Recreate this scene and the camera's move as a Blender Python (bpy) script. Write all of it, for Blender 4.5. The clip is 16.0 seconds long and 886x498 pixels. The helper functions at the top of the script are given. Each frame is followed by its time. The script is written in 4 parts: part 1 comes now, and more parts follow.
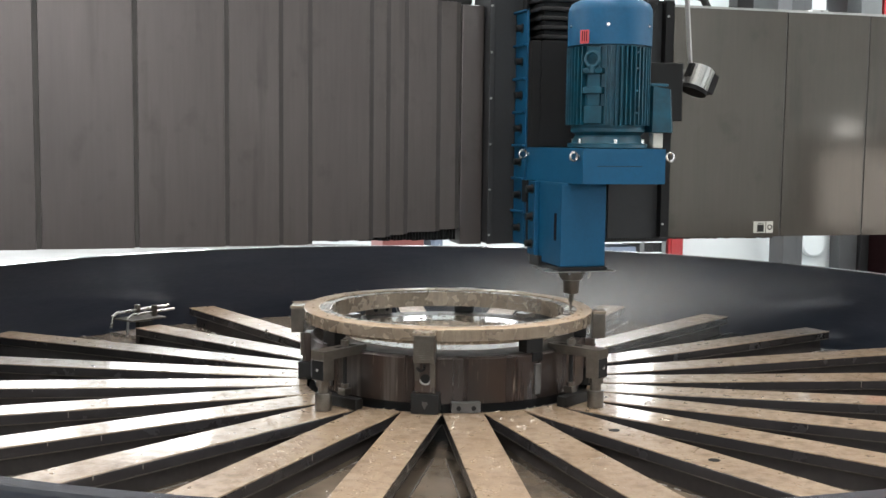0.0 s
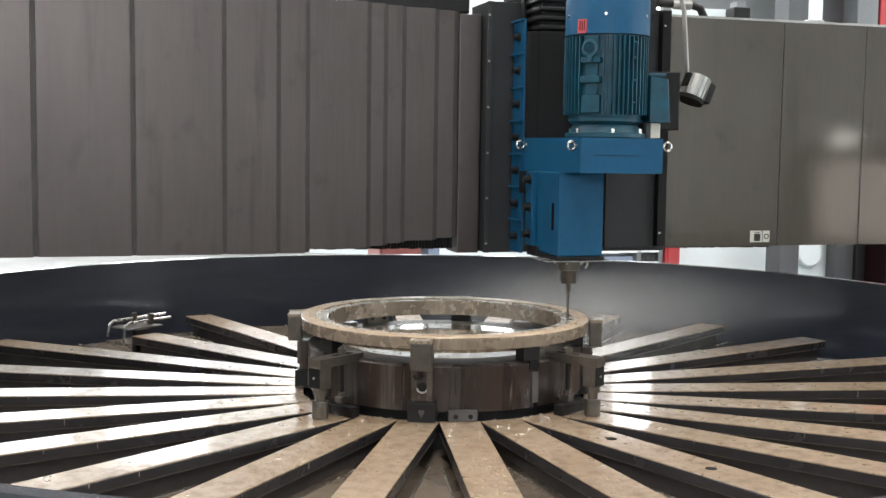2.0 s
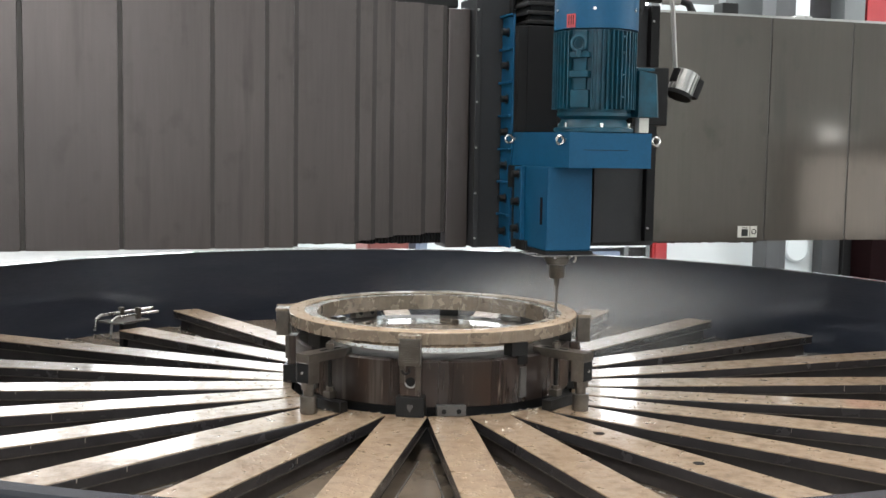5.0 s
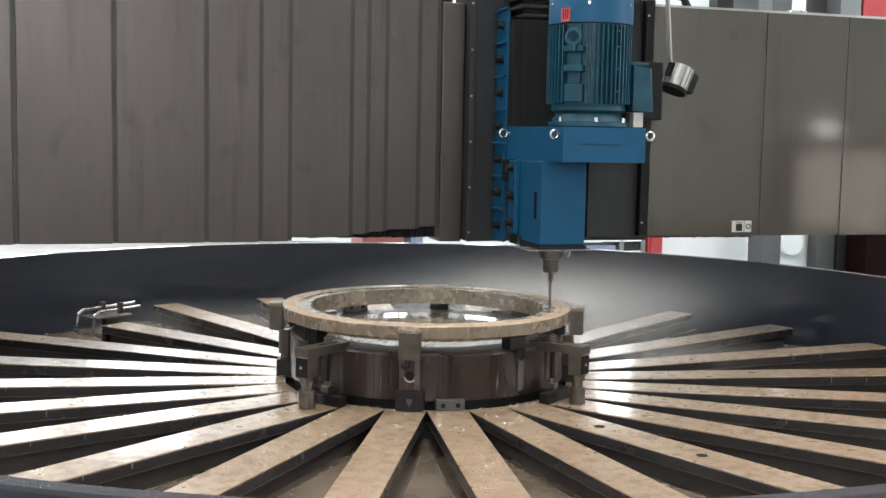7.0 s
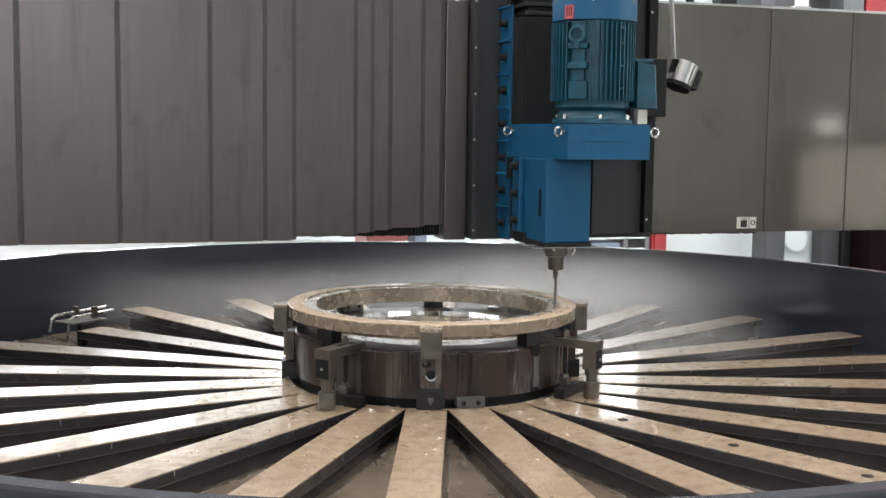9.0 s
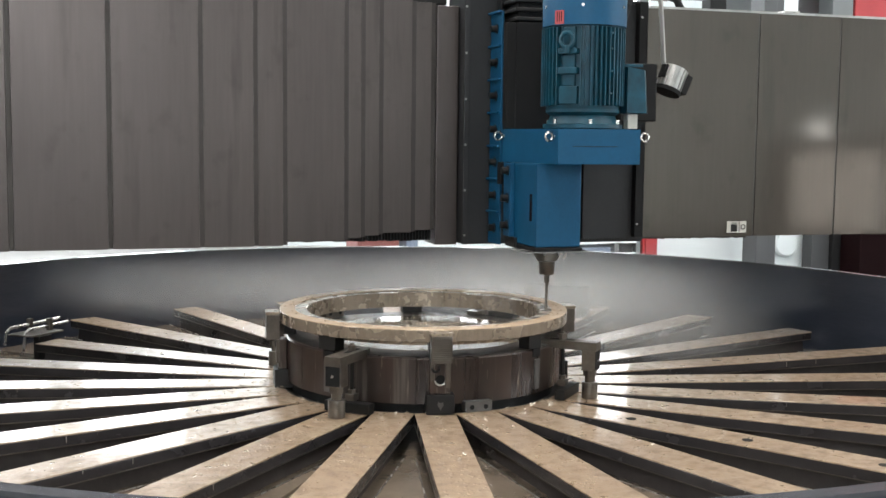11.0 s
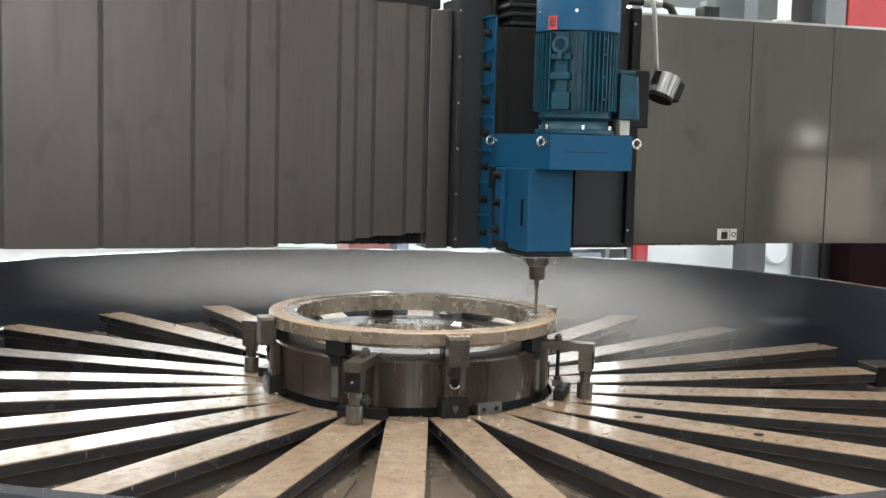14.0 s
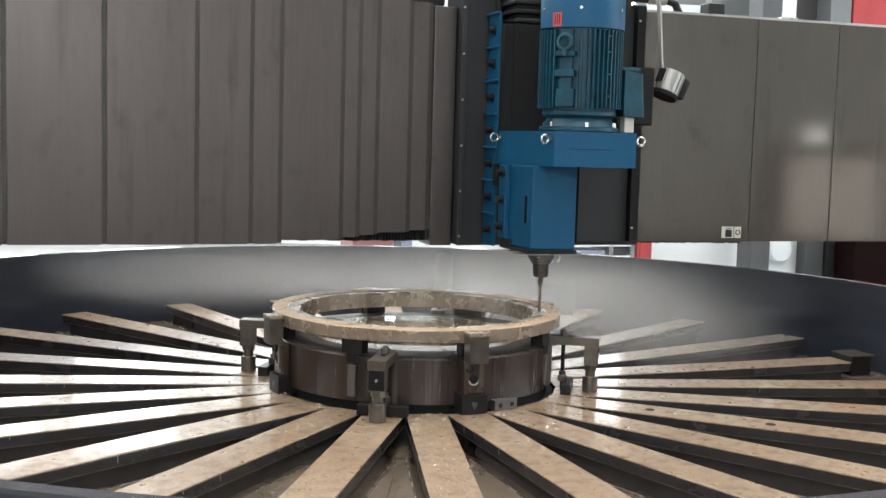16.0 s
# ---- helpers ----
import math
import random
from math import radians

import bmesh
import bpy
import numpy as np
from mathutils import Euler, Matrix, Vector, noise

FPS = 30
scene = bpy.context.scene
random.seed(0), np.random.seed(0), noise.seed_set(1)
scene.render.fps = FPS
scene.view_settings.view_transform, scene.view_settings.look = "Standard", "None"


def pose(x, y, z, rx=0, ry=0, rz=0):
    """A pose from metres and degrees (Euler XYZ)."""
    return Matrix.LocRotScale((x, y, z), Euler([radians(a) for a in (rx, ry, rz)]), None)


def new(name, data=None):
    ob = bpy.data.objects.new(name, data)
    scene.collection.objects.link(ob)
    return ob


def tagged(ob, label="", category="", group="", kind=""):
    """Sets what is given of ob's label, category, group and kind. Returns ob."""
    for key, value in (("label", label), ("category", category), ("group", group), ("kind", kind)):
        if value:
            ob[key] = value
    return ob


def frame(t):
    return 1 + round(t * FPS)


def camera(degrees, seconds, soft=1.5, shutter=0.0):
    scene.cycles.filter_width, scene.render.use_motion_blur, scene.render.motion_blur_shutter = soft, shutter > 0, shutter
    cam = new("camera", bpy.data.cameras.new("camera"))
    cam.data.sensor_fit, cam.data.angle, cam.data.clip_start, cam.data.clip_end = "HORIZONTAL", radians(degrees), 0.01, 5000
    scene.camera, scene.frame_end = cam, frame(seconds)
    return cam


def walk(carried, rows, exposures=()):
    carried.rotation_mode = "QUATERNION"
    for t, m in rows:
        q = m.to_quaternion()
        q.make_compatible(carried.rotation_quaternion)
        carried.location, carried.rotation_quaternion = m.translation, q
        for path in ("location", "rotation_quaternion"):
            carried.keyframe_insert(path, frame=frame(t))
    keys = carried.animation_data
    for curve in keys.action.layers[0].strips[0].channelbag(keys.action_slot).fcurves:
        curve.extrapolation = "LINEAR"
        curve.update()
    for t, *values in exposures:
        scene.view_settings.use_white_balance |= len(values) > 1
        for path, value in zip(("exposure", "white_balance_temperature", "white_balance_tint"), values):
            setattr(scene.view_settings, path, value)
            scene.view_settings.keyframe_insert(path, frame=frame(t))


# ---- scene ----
# ---- camera and its way ----
cam = camera(41.87, 16.0)
PATH = [
    (0.0, 0.0019, -5.4991, 1.7034, 0.358, -5.429, -0.666),
    (0.5, 0.0016, -5.5006, 1.7005, 0.298, -5.285, -0.805),
    (1.0, 0.0015, -5.5061, 1.7009, 0.166, -5.225, -0.933),
    (1.5, 0.0001, -5.5039, 1.7002, 0.036, -4.879, -0.912),
    (2.0, -0.0004, -5.5018, 1.6966, 0.199, -4.939, -0.790),
    (2.5, -0.0015, -5.5022, 1.6977, 0.409, -4.874, -0.680),
    (3.0, -0.0030, -5.5020, 1.6963, 0.192, -5.139, -0.740),
    (3.5, -0.0038, -5.5039, 1.6960, -0.179, -5.129, -0.772),
    (4.0, -0.0057, -5.4997, 1.6993, -0.378, -5.210, -0.876),
    (6.5, -0.0041, -5.5030, 1.6994, -0.434, -5.224, -1.035),
    (7.0, 0.0063, -5.4995, 1.7013, -0.571, -5.527, -1.090),
    (7.5, 0.0036, -5.4913, 1.7005, -0.594, -5.551, -0.978),
    (8.0, 0.0061, -5.4930, 1.6992, -0.248, -5.620, -0.648),
    (8.5, 0.0046, -5.4946, 1.6998, -0.362, -5.534, -0.570),
    (9.0, -0.0012, -5.4961, 1.6996, -0.447, -5.607, -0.720),
    (11.5, 0.0000, -5.5041, 1.6996, -1.019, -5.281, -0.681),
    (12.0, -0.0031, -5.5018, 1.6992, -1.208, -5.164, -1.181),
    (12.5, -0.0043, -5.5046, 1.6992, -1.276, -4.932, -1.411),
    (13.0, -0.0002, -5.5024, 1.6992, -1.165, -5.062, -1.332),
    (13.5, -0.0012, -5.5043, 1.7017, -1.341, -5.253, -1.338),
    (14.0, 0.0015, -5.5000, 1.7028, -1.264, -5.193, -1.410),
    (14.5, -0.0017, -5.4994, 1.7003, -1.317, -5.285, -1.815),
    (15.0, 0.0000, -5.4958, 1.7018, -1.194, -5.308, -1.750),
    (15.5, 0.0003, -5.4969, 1.7035, -1.163, -5.411, -1.664),
    (16.0, 0.0025, -5.4939, 1.7019, -1.061, -5.344, -1.560),
]
walk(cam, [(t, pose(x, y, z, 90 + p, r, yw)) for t, x, y, z, yw, p, r in PATH])

# turning of the round table, in degrees, and the lift of the milling head, in metres
TURN = [(0.0, 0.00), (2.0, 0.00), (4.0, 0.00), (5.8, 0.00), (6.5, 0.78), (7.0, 2.06), (7.5, 3.35), (8.0, 4.66), (8.5, 6.01), (9.0, 7.38), (11.5, 15.19), (12.0, 16.75), (12.5, 18.29), (13.0, 19.81), (13.5, 21.33), (14.0, 22.83), (14.5, 24.31), (15.0, 25.77), (15.5, 27.21), (16.0, 28.64)]
LIFT = [(0.0, 0.0), (1.0, 0.0), (1.45, 0.0), (1.5, 0.004), (1.6, 0.018), (1.7, 0.036), (1.8, 0.054), (1.9, 0.074), (2.0, 0.088),
        (2.05, 0.0905), (3.0, 0.0905), (16.0, 0.0905)]

# ---- world and light ----
world = bpy.data.worlds.new("hall_daylight")
scene.world = world
world.use_nodes = True
wn = world.node_tree.nodes
sky = wn.new("ShaderNodeTexSky")
sky.sky_type, sky.sun_disc = "NISHITA", False
sky.sun_elevation, sky.sun_rotation = radians(40), radians(200)
world.node_tree.links.new(sky.outputs[0], wn["Background"].inputs[0])
wn["Background"].inputs[1].default_value = 0.1
scene.view_settings.exposure = 0.0


def area_lamp(name, m, sx, sy, power, colour=(1, 1, 1)):
    data = bpy.data.lights.new(name, "AREA")
    data.shape, data.size, data.size_y, data.energy, data.color = "RECTANGLE", sx, sy, power, colour
    ob = new(name, data)
    ob.matrix_world = m
    return ob


# roof lights of the hall: rows of daylight openings under the roof
for lx in (-7.5, 0.0, 7.5):
    area_lamp("roof_light", pose(lx, 1.0, 8.85, 0, 0, 0), 1.6, 18.0, 1270, (1.0, 0.955, 0.92))


# ---- materials ----
def nodes_of(name):
    m = bpy.data.materials.new(name)
    m.use_nodes = True
    nt = m.node_tree
    return m, nt.nodes, nt.links, nt.nodes["Principled BSDF"]


def coords(n, l, scale=(1, 1, 1)):
    tc, mp = n.new("ShaderNodeTexCoord"), n.new("ShaderNodeMapping")
    mp.inputs["Scale"].default_value = scale
    l.new(tc.outputs["Object"], mp.inputs["Vector"])
    return mp.outputs[0]


def ramp(n, l, fac, stops):
    r = n.new("ShaderNodeValToRGB")
    els = r.color_ramp.elements
    while len(els) < len(stops):
        els.new(0.5)
    for e, (p, c) in zip(els, stops):
        e.position, e.color = p, (*c, 1) if len(c) == 3 else c
    l.new(fac, r.inputs[0])
    return r.outputs[0]


def tex(n, l, vec, scale, detail=5.0, rough=0.6):
    t = n.new("ShaderNodeTexNoise")
    t.inputs["Scale"].default_value, t.inputs["Detail"].default_value, t.inputs["Roughness"].default_value = scale, detail, rough
    l.new(vec, t.inputs["Vector"])
    return t.outputs["Fac"]


def mix(n, l, fac, a, b, mode="MIX"):
    m = n.new("ShaderNodeMix")
    m.data_type, m.blend_type = "RGBA", mode
    for sock, val in ((m.inputs[0], fac), (m.inputs[6], a), (m.inputs[7], b)):
        if isinstance(val, (int, float)):
            sock.default_value = val
        elif isinstance(val, tuple):
            sock.default_value = (*val, 1) if len(val) == 3 else val
        else:
            l.new(val, sock)
    return m.outputs[2]


def scaled(n, l, val, a, b):
    m = n.new("ShaderNodeMapRange")
    m.inputs["To Min"].default_value, m.inputs["To Max"].default_value = a, b
    l.new(val, m.inputs["Value"])
    return m.outputs[0]


def bump(n, l, h, bs, strength, dist=0.002):
    b = n.new("ShaderNodeBump")
    b.inputs["Strength"].default_value, b.inputs["Distance"].default_value = strength, dist
    l.new(h, b.inputs["Height"])
    l.new(b.outputs[0], bs.inputs["Normal"])


def surface(name, c1, c2, rough=(0.4, 0.6), metal=0.0, scale=6.0, fine=60.0, stretch=(1, 1, 1), relief=0.15, grain_mix=0.25, spec=0.5):
    """Two colours mixed by broad stains, fine grain in gloss and relief."""
    m, n, l, bs = nodes_of(name)
    v = coords(n, l, stretch)
    broad, grain = tex(n, l, v, scale), tex(n, l, v, fine, 8)
    c = mix(n, l, ramp(n, l, broad, [(0.3, (0, 0, 0)), (0.7, (1, 1, 1))]), c1, c2)
    c = mix(n, l, grain_mix, c, ramp(n, l, grain, [(0.3, (0.45, 0.45, 0.45)), (0.7, (1, 1, 1))]), "MULTIPLY")
    l.new(c, bs.inputs["Base Color"])
    l.new(scaled(n, l, broad, *rough), bs.inputs["Roughness"])
    bs.inputs["Metallic"].default_value = metal
    bs.inputs["Specular IOR Level"].default_value = spec
    bump(n, l, grain, bs, relief)
    return m


def glow(name, colour, strength):
    m, n, l, bs = nodes_of(name)
    bs.inputs["Base Color"].default_value = (*colour, 1)
    bs.inputs["Emission Color"].default_value = (*colour, 1)
    bs.inputs["Emission Strength"].default_value = strength
    return m


def wet_bar():
    """Brown machined iron under a patchy film of coolant."""
    m, n, l, bs = nodes_of("wet_machined_iron")
    v = coords(n, l)
    broad, mid, fine = tex(n, l, v, 3.0, 6), tex(n, l, v, 17.0, 6), tex(n, l, v, 90.0, 6)
    c = mix(n, l, ramp(n, l, broad, [(0.32, (0, 0, 0)), (0.68, (1, 1, 1))]), (0.435, 0.320, 0.214), (0.335, 0.231, 0.143))
    c = mix(n, l, ramp(n, l, mid, [(0.48, (0, 0, 0)), (0.66, (0.8, 0.8, 0.8))]), c, (0.19, 0.130, 0.084))
    c = mix(n, l, 0.3, c, ramp(n, l, fine, [(0.3, (0.5, 0.5, 0.5)), (0.65, (1, 1, 1))]), "MULTIPLY")
    l.new(c, bs.inputs["Base Color"])
    l.new(ramp(n, l, mid, [(0.35, (0.27, 0.27, 0.27)), (0.7, (0.46, 0.46, 0.46))]), bs.inputs["Roughness"])
    bs.inputs["Metallic"].default_value = 0.2
    bs.inputs["Specular IOR Level"].default_value = 1.0
    bs.inputs["Coat Weight"].default_value, bs.inputs["Coat Roughness"].default_value, bs.inputs["Coat IOR"].default_value = 0.85, 0.10, 1.4
    drops = n.new("ShaderNodeTexVoronoi")
    drops.inputs["Scale"].default_value = 42.0
    l.new(v, drops.inputs["Vector"])
    b1 = n.new("ShaderNodeBump")
    b1.inputs["Strength"].default_value, b1.inputs["Distance"].default_value = 0.4, 0.004
    l.new(ramp(n, l, drops.outputs["Distance"], [(0.12, (1, 1, 1)), (0.3, (0, 0, 0))]), b1.inputs["Height"])
    b2 = n.new("ShaderNodeBump")
    b2.inputs["Strength"].default_value, b2.inputs["Distance"].default_value = 0.5, 0.008
    l.new(mid, b2.inputs["Height"])
    l.new(b1.outputs[0], b2.inputs["Normal"])
    l.new(b2.outputs[0], bs.inputs["Normal"])
    l.new(b1.outputs[0], bs.inputs["Coat Normal"])
    return m


def streaked():
    """Rusty dark steel with upright runs of coolant."""
    m, n, l, bs = nodes_of("rusty_coolant_streaked_steel")
    streak, stain = tex(n, l, coords(n, l, (1, 1, 0.05)), 13.0, 4, 0.6), tex(n, l, coords(n, l, (1, 1, 0.5)), 4.0, 6)
    c = mix(n, l, ramp(n, l, stain, [(0.35, (0, 0, 0)), (0.65, (1, 1, 1))]), (0.036, 0.020, 0.0135), (0.018, 0.014, 0.012))
    c = mix(n, l, ramp(n, l, streak, [(0.57, (0, 0, 0)), (0.70, (0.75, 0.75, 0.75))]), c, (0.105, 0.090, 0.078))
    c = mix(n, l, ramp(n, l, streak, [(0.34, (0.85, 0.85, 0.85)), (0.47, (0, 0, 0))]), c, (0.014, 0.009, 0.008))
    drip = tex(n, l, coords(n, l, (1, 1, 0.12)), 40.0, 3, 0.5)
    c = mix(n, l, ramp(n, l, drip, [(0.67, (0, 0, 0)), (0.75, (0.55, 0.55, 0.55))]), c, (0.22, 0.19, 0.155))
    l.new(c, bs.inputs["Base Color"])
    l.new(scaled(n, l, streak, 0.12, 0.5), bs.inputs["Roughness"])
    bs.inputs["Metallic"].default_value = 0.15
    bump(n, l, stain, bs, 0.1)
    return m


def wet_ring(name, c1, c2, dark, light, metal, coat, rough):
    """Turned steel with a brown film of coolant above and streaked reflections painted into the colour of its sides."""
    m, n, l, bs = nodes_of(name)
    v = coords(n, l)
    stain, fine = tex(n, l, v, 9.0, 6), tex(n, l, v, 70.0, 6)
    streak = tex(n, l, coords(n, l, (1, 1, 0.10)), 30.0, 6, 0.75)
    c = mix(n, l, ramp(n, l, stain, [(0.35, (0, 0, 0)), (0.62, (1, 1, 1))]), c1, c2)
    # upright dark and light reflections, painted as colour streaks
    c = mix(n, l, ramp(n, l, streak, [(0.34, (0.55, 0.55, 0.55)), (0.60, (0, 0, 0))]), c, dark)
    c = mix(n, l, ramp(n, l, streak, [(0.58, (0, 0, 0)), (0.80, (0.4, 0.4, 0.4))]), c, light)
    c = mix(n, l, 0.3, c, ramp(n, l, fine, [(0.3, (0.5, 0.5, 0.5)), (0.65, (1, 1, 1))]), "MULTIPLY")
    l.new(c, bs.inputs["Base Color"])
    l.new(scaled(n, l, stain, *rough), bs.inputs["Roughness"])
    bs.inputs["Metallic"].default_value = metal
    bs.inputs["Coat Weight"].default_value, bs.inputs["Coat Roughness"].default_value = coat, 0.08
    bump(n, l, fine, bs, 0.12)
    return m


def cover_steel(name, c1, c2, rough, metal):
    """Sheet steel with a fine upright grain, dark runs of old coolant and a few smudges."""
    m, n, l, bs = nodes_of(name)
    broad, grain = tex(n, l, coords(n, l, (1, 1, 0.3)), 1.6), tex(n, l, coords(n, l, (1, 1, 0.05)), 60.0, 6)
    streak, smudge = tex(n, l, coords(n, l, (1, 1, 0.10)), 9.0, 4, 0.5), tex(n, l, coords(n, l, (1, 1, 0.8)), 7.5, 4, 0.5)
    c = mix(n, l, ramp(n, l, broad, [(0.3, (0, 0, 0)), (0.7, (1, 1, 1))]), c1, c2)
    c = mix(n, l, 0.16, c, ramp(n, l, grain, [(0.3, (0.4, 0.4, 0.4)), (0.7, (1, 1, 1))]), "MULTIPLY")
    c = mix(n, l, ramp(n, l, streak, [(0.60, (0, 0, 0)), (0.74, (0.42, 0.42, 0.42))]), c, (0.030, 0.026, 0.023))
    c = mix(n, l, ramp(n, l, smudge, [(0.60, (0, 0, 0)), (0.74, (0.3, 0.3, 0.3))]), c, (0.035, 0.030, 0.026))
    l.new(c, bs.inputs["Base Color"])
    l.new(scaled(n, l, streak, *rough), bs.inputs["Roughness"])
    bs.inputs["Metallic"].default_value = metal
    bump(n, l, broad, bs, 0.03, 0.01)
    return m


M_BAR = wet_bar()
M_BARSIDE = surface("dark_bar_side", (0.038, 0.034, 0.034), (0.024, 0.022, 0.023), (0.14, 0.36), 0.1, 5, 60)
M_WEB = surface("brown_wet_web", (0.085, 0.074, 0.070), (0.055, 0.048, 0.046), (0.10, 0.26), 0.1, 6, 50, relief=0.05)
M_DECK = surface("wet_table_deck", (0.20, 0.16, 0.12), (0.115, 0.092, 0.07), (0.05, 0.22), 0.1, 4, 40)
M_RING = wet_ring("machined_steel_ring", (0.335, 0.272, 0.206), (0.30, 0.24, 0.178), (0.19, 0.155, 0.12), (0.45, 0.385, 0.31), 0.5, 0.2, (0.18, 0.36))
M_RINGTOP = wet_ring("coolant_stained_ring_top", (0.45, 0.338, 0.23), (0.375, 0.268, 0.17), (0.29, 0.205, 0.13), (0.48, 0.38, 0.27), 0.1, 0.15, (0.36, 0.6))
M_DRUM = streaked()
M_STEEL = surface("worn_clamp_steel", (0.17, 0.150, 0.127), (0.085, 0.074, 0.063), (0.22, 0.45), 0.75, 8, 90)
M_BLACK = surface("black_rubber", (0.004, 0.004, 0.0045), (0.007, 0.007, 0.007), (0.55, 0.75), 0.0, 8, 90, spec=0.2)
M_OXIDE = surface("blackened_steel", (0.009, 0.0085, 0.008), (0.005, 0.0048, 0.0045), (0.35, 0.55), 0.0, 8, 90, spec=0.28)
M_MOTOR = surface("oily_blue_motor_paint", (0.003, 0.058, 0.092), (0.004, 0.030, 0.046), (0.32, 0.55), 0.0, 14, 70, relief=0.1, spec=0.3)
M_BLUE = surface("blue_machine_paint", (0.002, 0.064, 0.140), (0.002, 0.052, 0.112), (0.42, 0.58), 0.0, 4, 70, relief=0.06, spec=0.25)
M_GREY = surface("dark_grey_paint", (0.021, 0.0215, 0.023), (0.016, 0.0165, 0.018), (0.42, 0.6), 0.0, 3, 60, relief=0.05, spec=0.3)
M_COVER = cover_steel("brushed_stainless_cover", (0.096, 0.081, 0.076), (0.071, 0.060, 0.0565), (0.30, 0.42), 0.75)
M_COVER2 = cover_steel("smooth_stainless_cover", (0.110, 0.096, 0.081), (0.088, 0.076, 0.064), (0.06, 0.11), 0.58)
M_GUARD = surface("painted_steel_guard", (0.040, 0.045, 0.060), (0.031, 0.036, 0.049), (0.10, 0.26), 0.0, 2.0, 30, (0.5, 0.5, 4.0), relief=0.015)
M_RIM = surface("glossy_dark_rim", (0.055, 0.06, 0.068), (0.045, 0.048, 0.055), (0.12, 0.22), 0.0, 5, 60)
M_BRIGHT = surface("zinc_plated_steel", (0.55, 0.53, 0.5), (0.42, 0.41, 0.4), (0.2, 0.35), 0.9, 8, 90)
M_ALU = surface("ribbed_aluminium", (0.40, 0.39, 0.37), (0.30, 0.295, 0.28), (0.25, 0.4), 0.9, 8, 90)
M_RED = surface("red_paint", (0.42, 0.03, 0.035), (0.34, 0.025, 0.03), (0.4, 0.55), 0.0, 3, 60)
M_DKRED = surface("dark_red_paint", (0.008, 0.0014, 0.002), (0.006, 0.001, 0.0015), (0.7, 0.85), 0.0, 3, 60, spec=0.1)
M_WALL = surface("pale_hall_wall", (0.80, 0.87, 0.89), (0.75, 0.82, 0.84), (0.6, 0.8), 0.0, 0.8, 40, relief=0.02, grain_mix=0.04)
M_FLOOR = surface("grey_concrete_floor", (0.24, 0.235, 0.225), (0.17, 0.165, 0.16), (0.4, 0.7), 0.0, 0.9, 30)
M_CEIL = surface("pale_roof_sheeting", (0.55, 0.56, 0.56), (0.48, 0.49, 0.49), (0.6, 0.8), 0.0, 0.5, 30)
M_COL = surface("grey_column_paint", (0.175, 0.19, 0.195), (0.14, 0.15, 0.155), (0.45, 0.6), 0.0, 1.5, 40, relief=0.02, grain_mix=0.06)
M_MIDGREY = surface("mid_grey_paint", (0.070, 0.074, 0.078), (0.055, 0.058, 0.062), (0.45, 0.6), 0.0, 1.5, 40, relief=0.02, grain_mix=0.06)
M_LABEL = surface("off_white_label", (0.50, 0.485, 0.43), (0.43, 0.415, 0.37), (0.5, 0.6), 0.0, 8, 60)
M_LUG = surface("grey_cast_lug", (0.10, 0.095, 0.09), (0.07, 0.066, 0.062), (0.3, 0.5), 0.3, 8, 90)
M_ARM = surface("grey_enamelled_arm", (0.42, 0.41, 0.385), (0.36, 0.35, 0.33), (0.35, 0.5), 0.0, 8, 90)
M_DRIP = surface("milky_coolant", (0.30, 0.27, 0.23), (0.2, 0.18, 0.15), (0.1, 0.25), 0.0, 20, 90)
M_WETSHADE = surface("dull_wet_steel_in_shade", (0.060, 0.051, 0.042), (0.034, 0.029, 0.025), (0.40, 0.65), 0.1, 14, 60, relief=0.5)
M_POOL = surface("coolant_film_on_steel", (0.16, 0.125, 0.09), (0.09, 0.072, 0.055), (0.02, 0.10), 0.2, 9, 50, relief=0.03)
M_CHIP = surface("bright_steel_chip", (0.8, 0.75, 0.66), (0.65, 0.58, 0.5), (0.12, 0.25), 0.9, 20, 90)
M_LIP = surface("dark_wiper_lip", (0.040, 0.034, 0.029), (0.027, 0.023, 0.020), (0.45, 0.6), 0.3, 5, 60)
M_BRICK = surface("brownish_red_paint", (0.25, 0.08, 0.07), (0.2, 0.065, 0.06), (0.45, 0.6), 0.0, 3, 60)
M_BLUEGREY = surface("blue_grey_paint", (0.22, 0.28, 0.38), (0.18, 0.23, 0.32), (0.45, 0.6), 0.0, 3, 60)
M_GATE = glow("daylit_gate", (1.0, 0.98, 0.95), 1.35)
M_HIGHGLOW = glow("added_high_glow_pane", (0.93, 0.97, 1.0), 17.0)
M_WINDOW = glow("daylit_window_pane", (0.93, 0.97, 1.0), 8.5)


# ---- building blocks ----
def mesh_object(name, bm, material, parent=None, label="", bevel=0.0):
    if bevel:
        edges = [e for e in bm.edges if len(e.link_faces) == 2 and e.calc_face_angle(0) > 0.6]
        bmesh.ops.bevel(bm, geom=edges, offset=bevel, segments=2, profile=0.6, affect="EDGES", clamp_overlap=True)
    bmesh.ops.recalc_face_normals(bm, faces=bm.faces)
    me = bpy.data.meshes.new(name)
    bm.to_mesh(me)
    bm.free()
    for p in me.polygons:
        p.use_smooth = False
    me.materials.append(material)
    ob = new(name, me)
    if parent is not None:
        ob.parent = parent
    if label:
        ob["label"] = label
    return ob


def part(name, bm, material, parent, label="", bevel=0.0):
    return mesh_object(name, bm, material, parent, label, bevel)


def smooth(ob, angle=35):
    ob.data.shade_smooth()
    ob.data.set_sharp_from_angle(angle=radians(angle))
    return ob


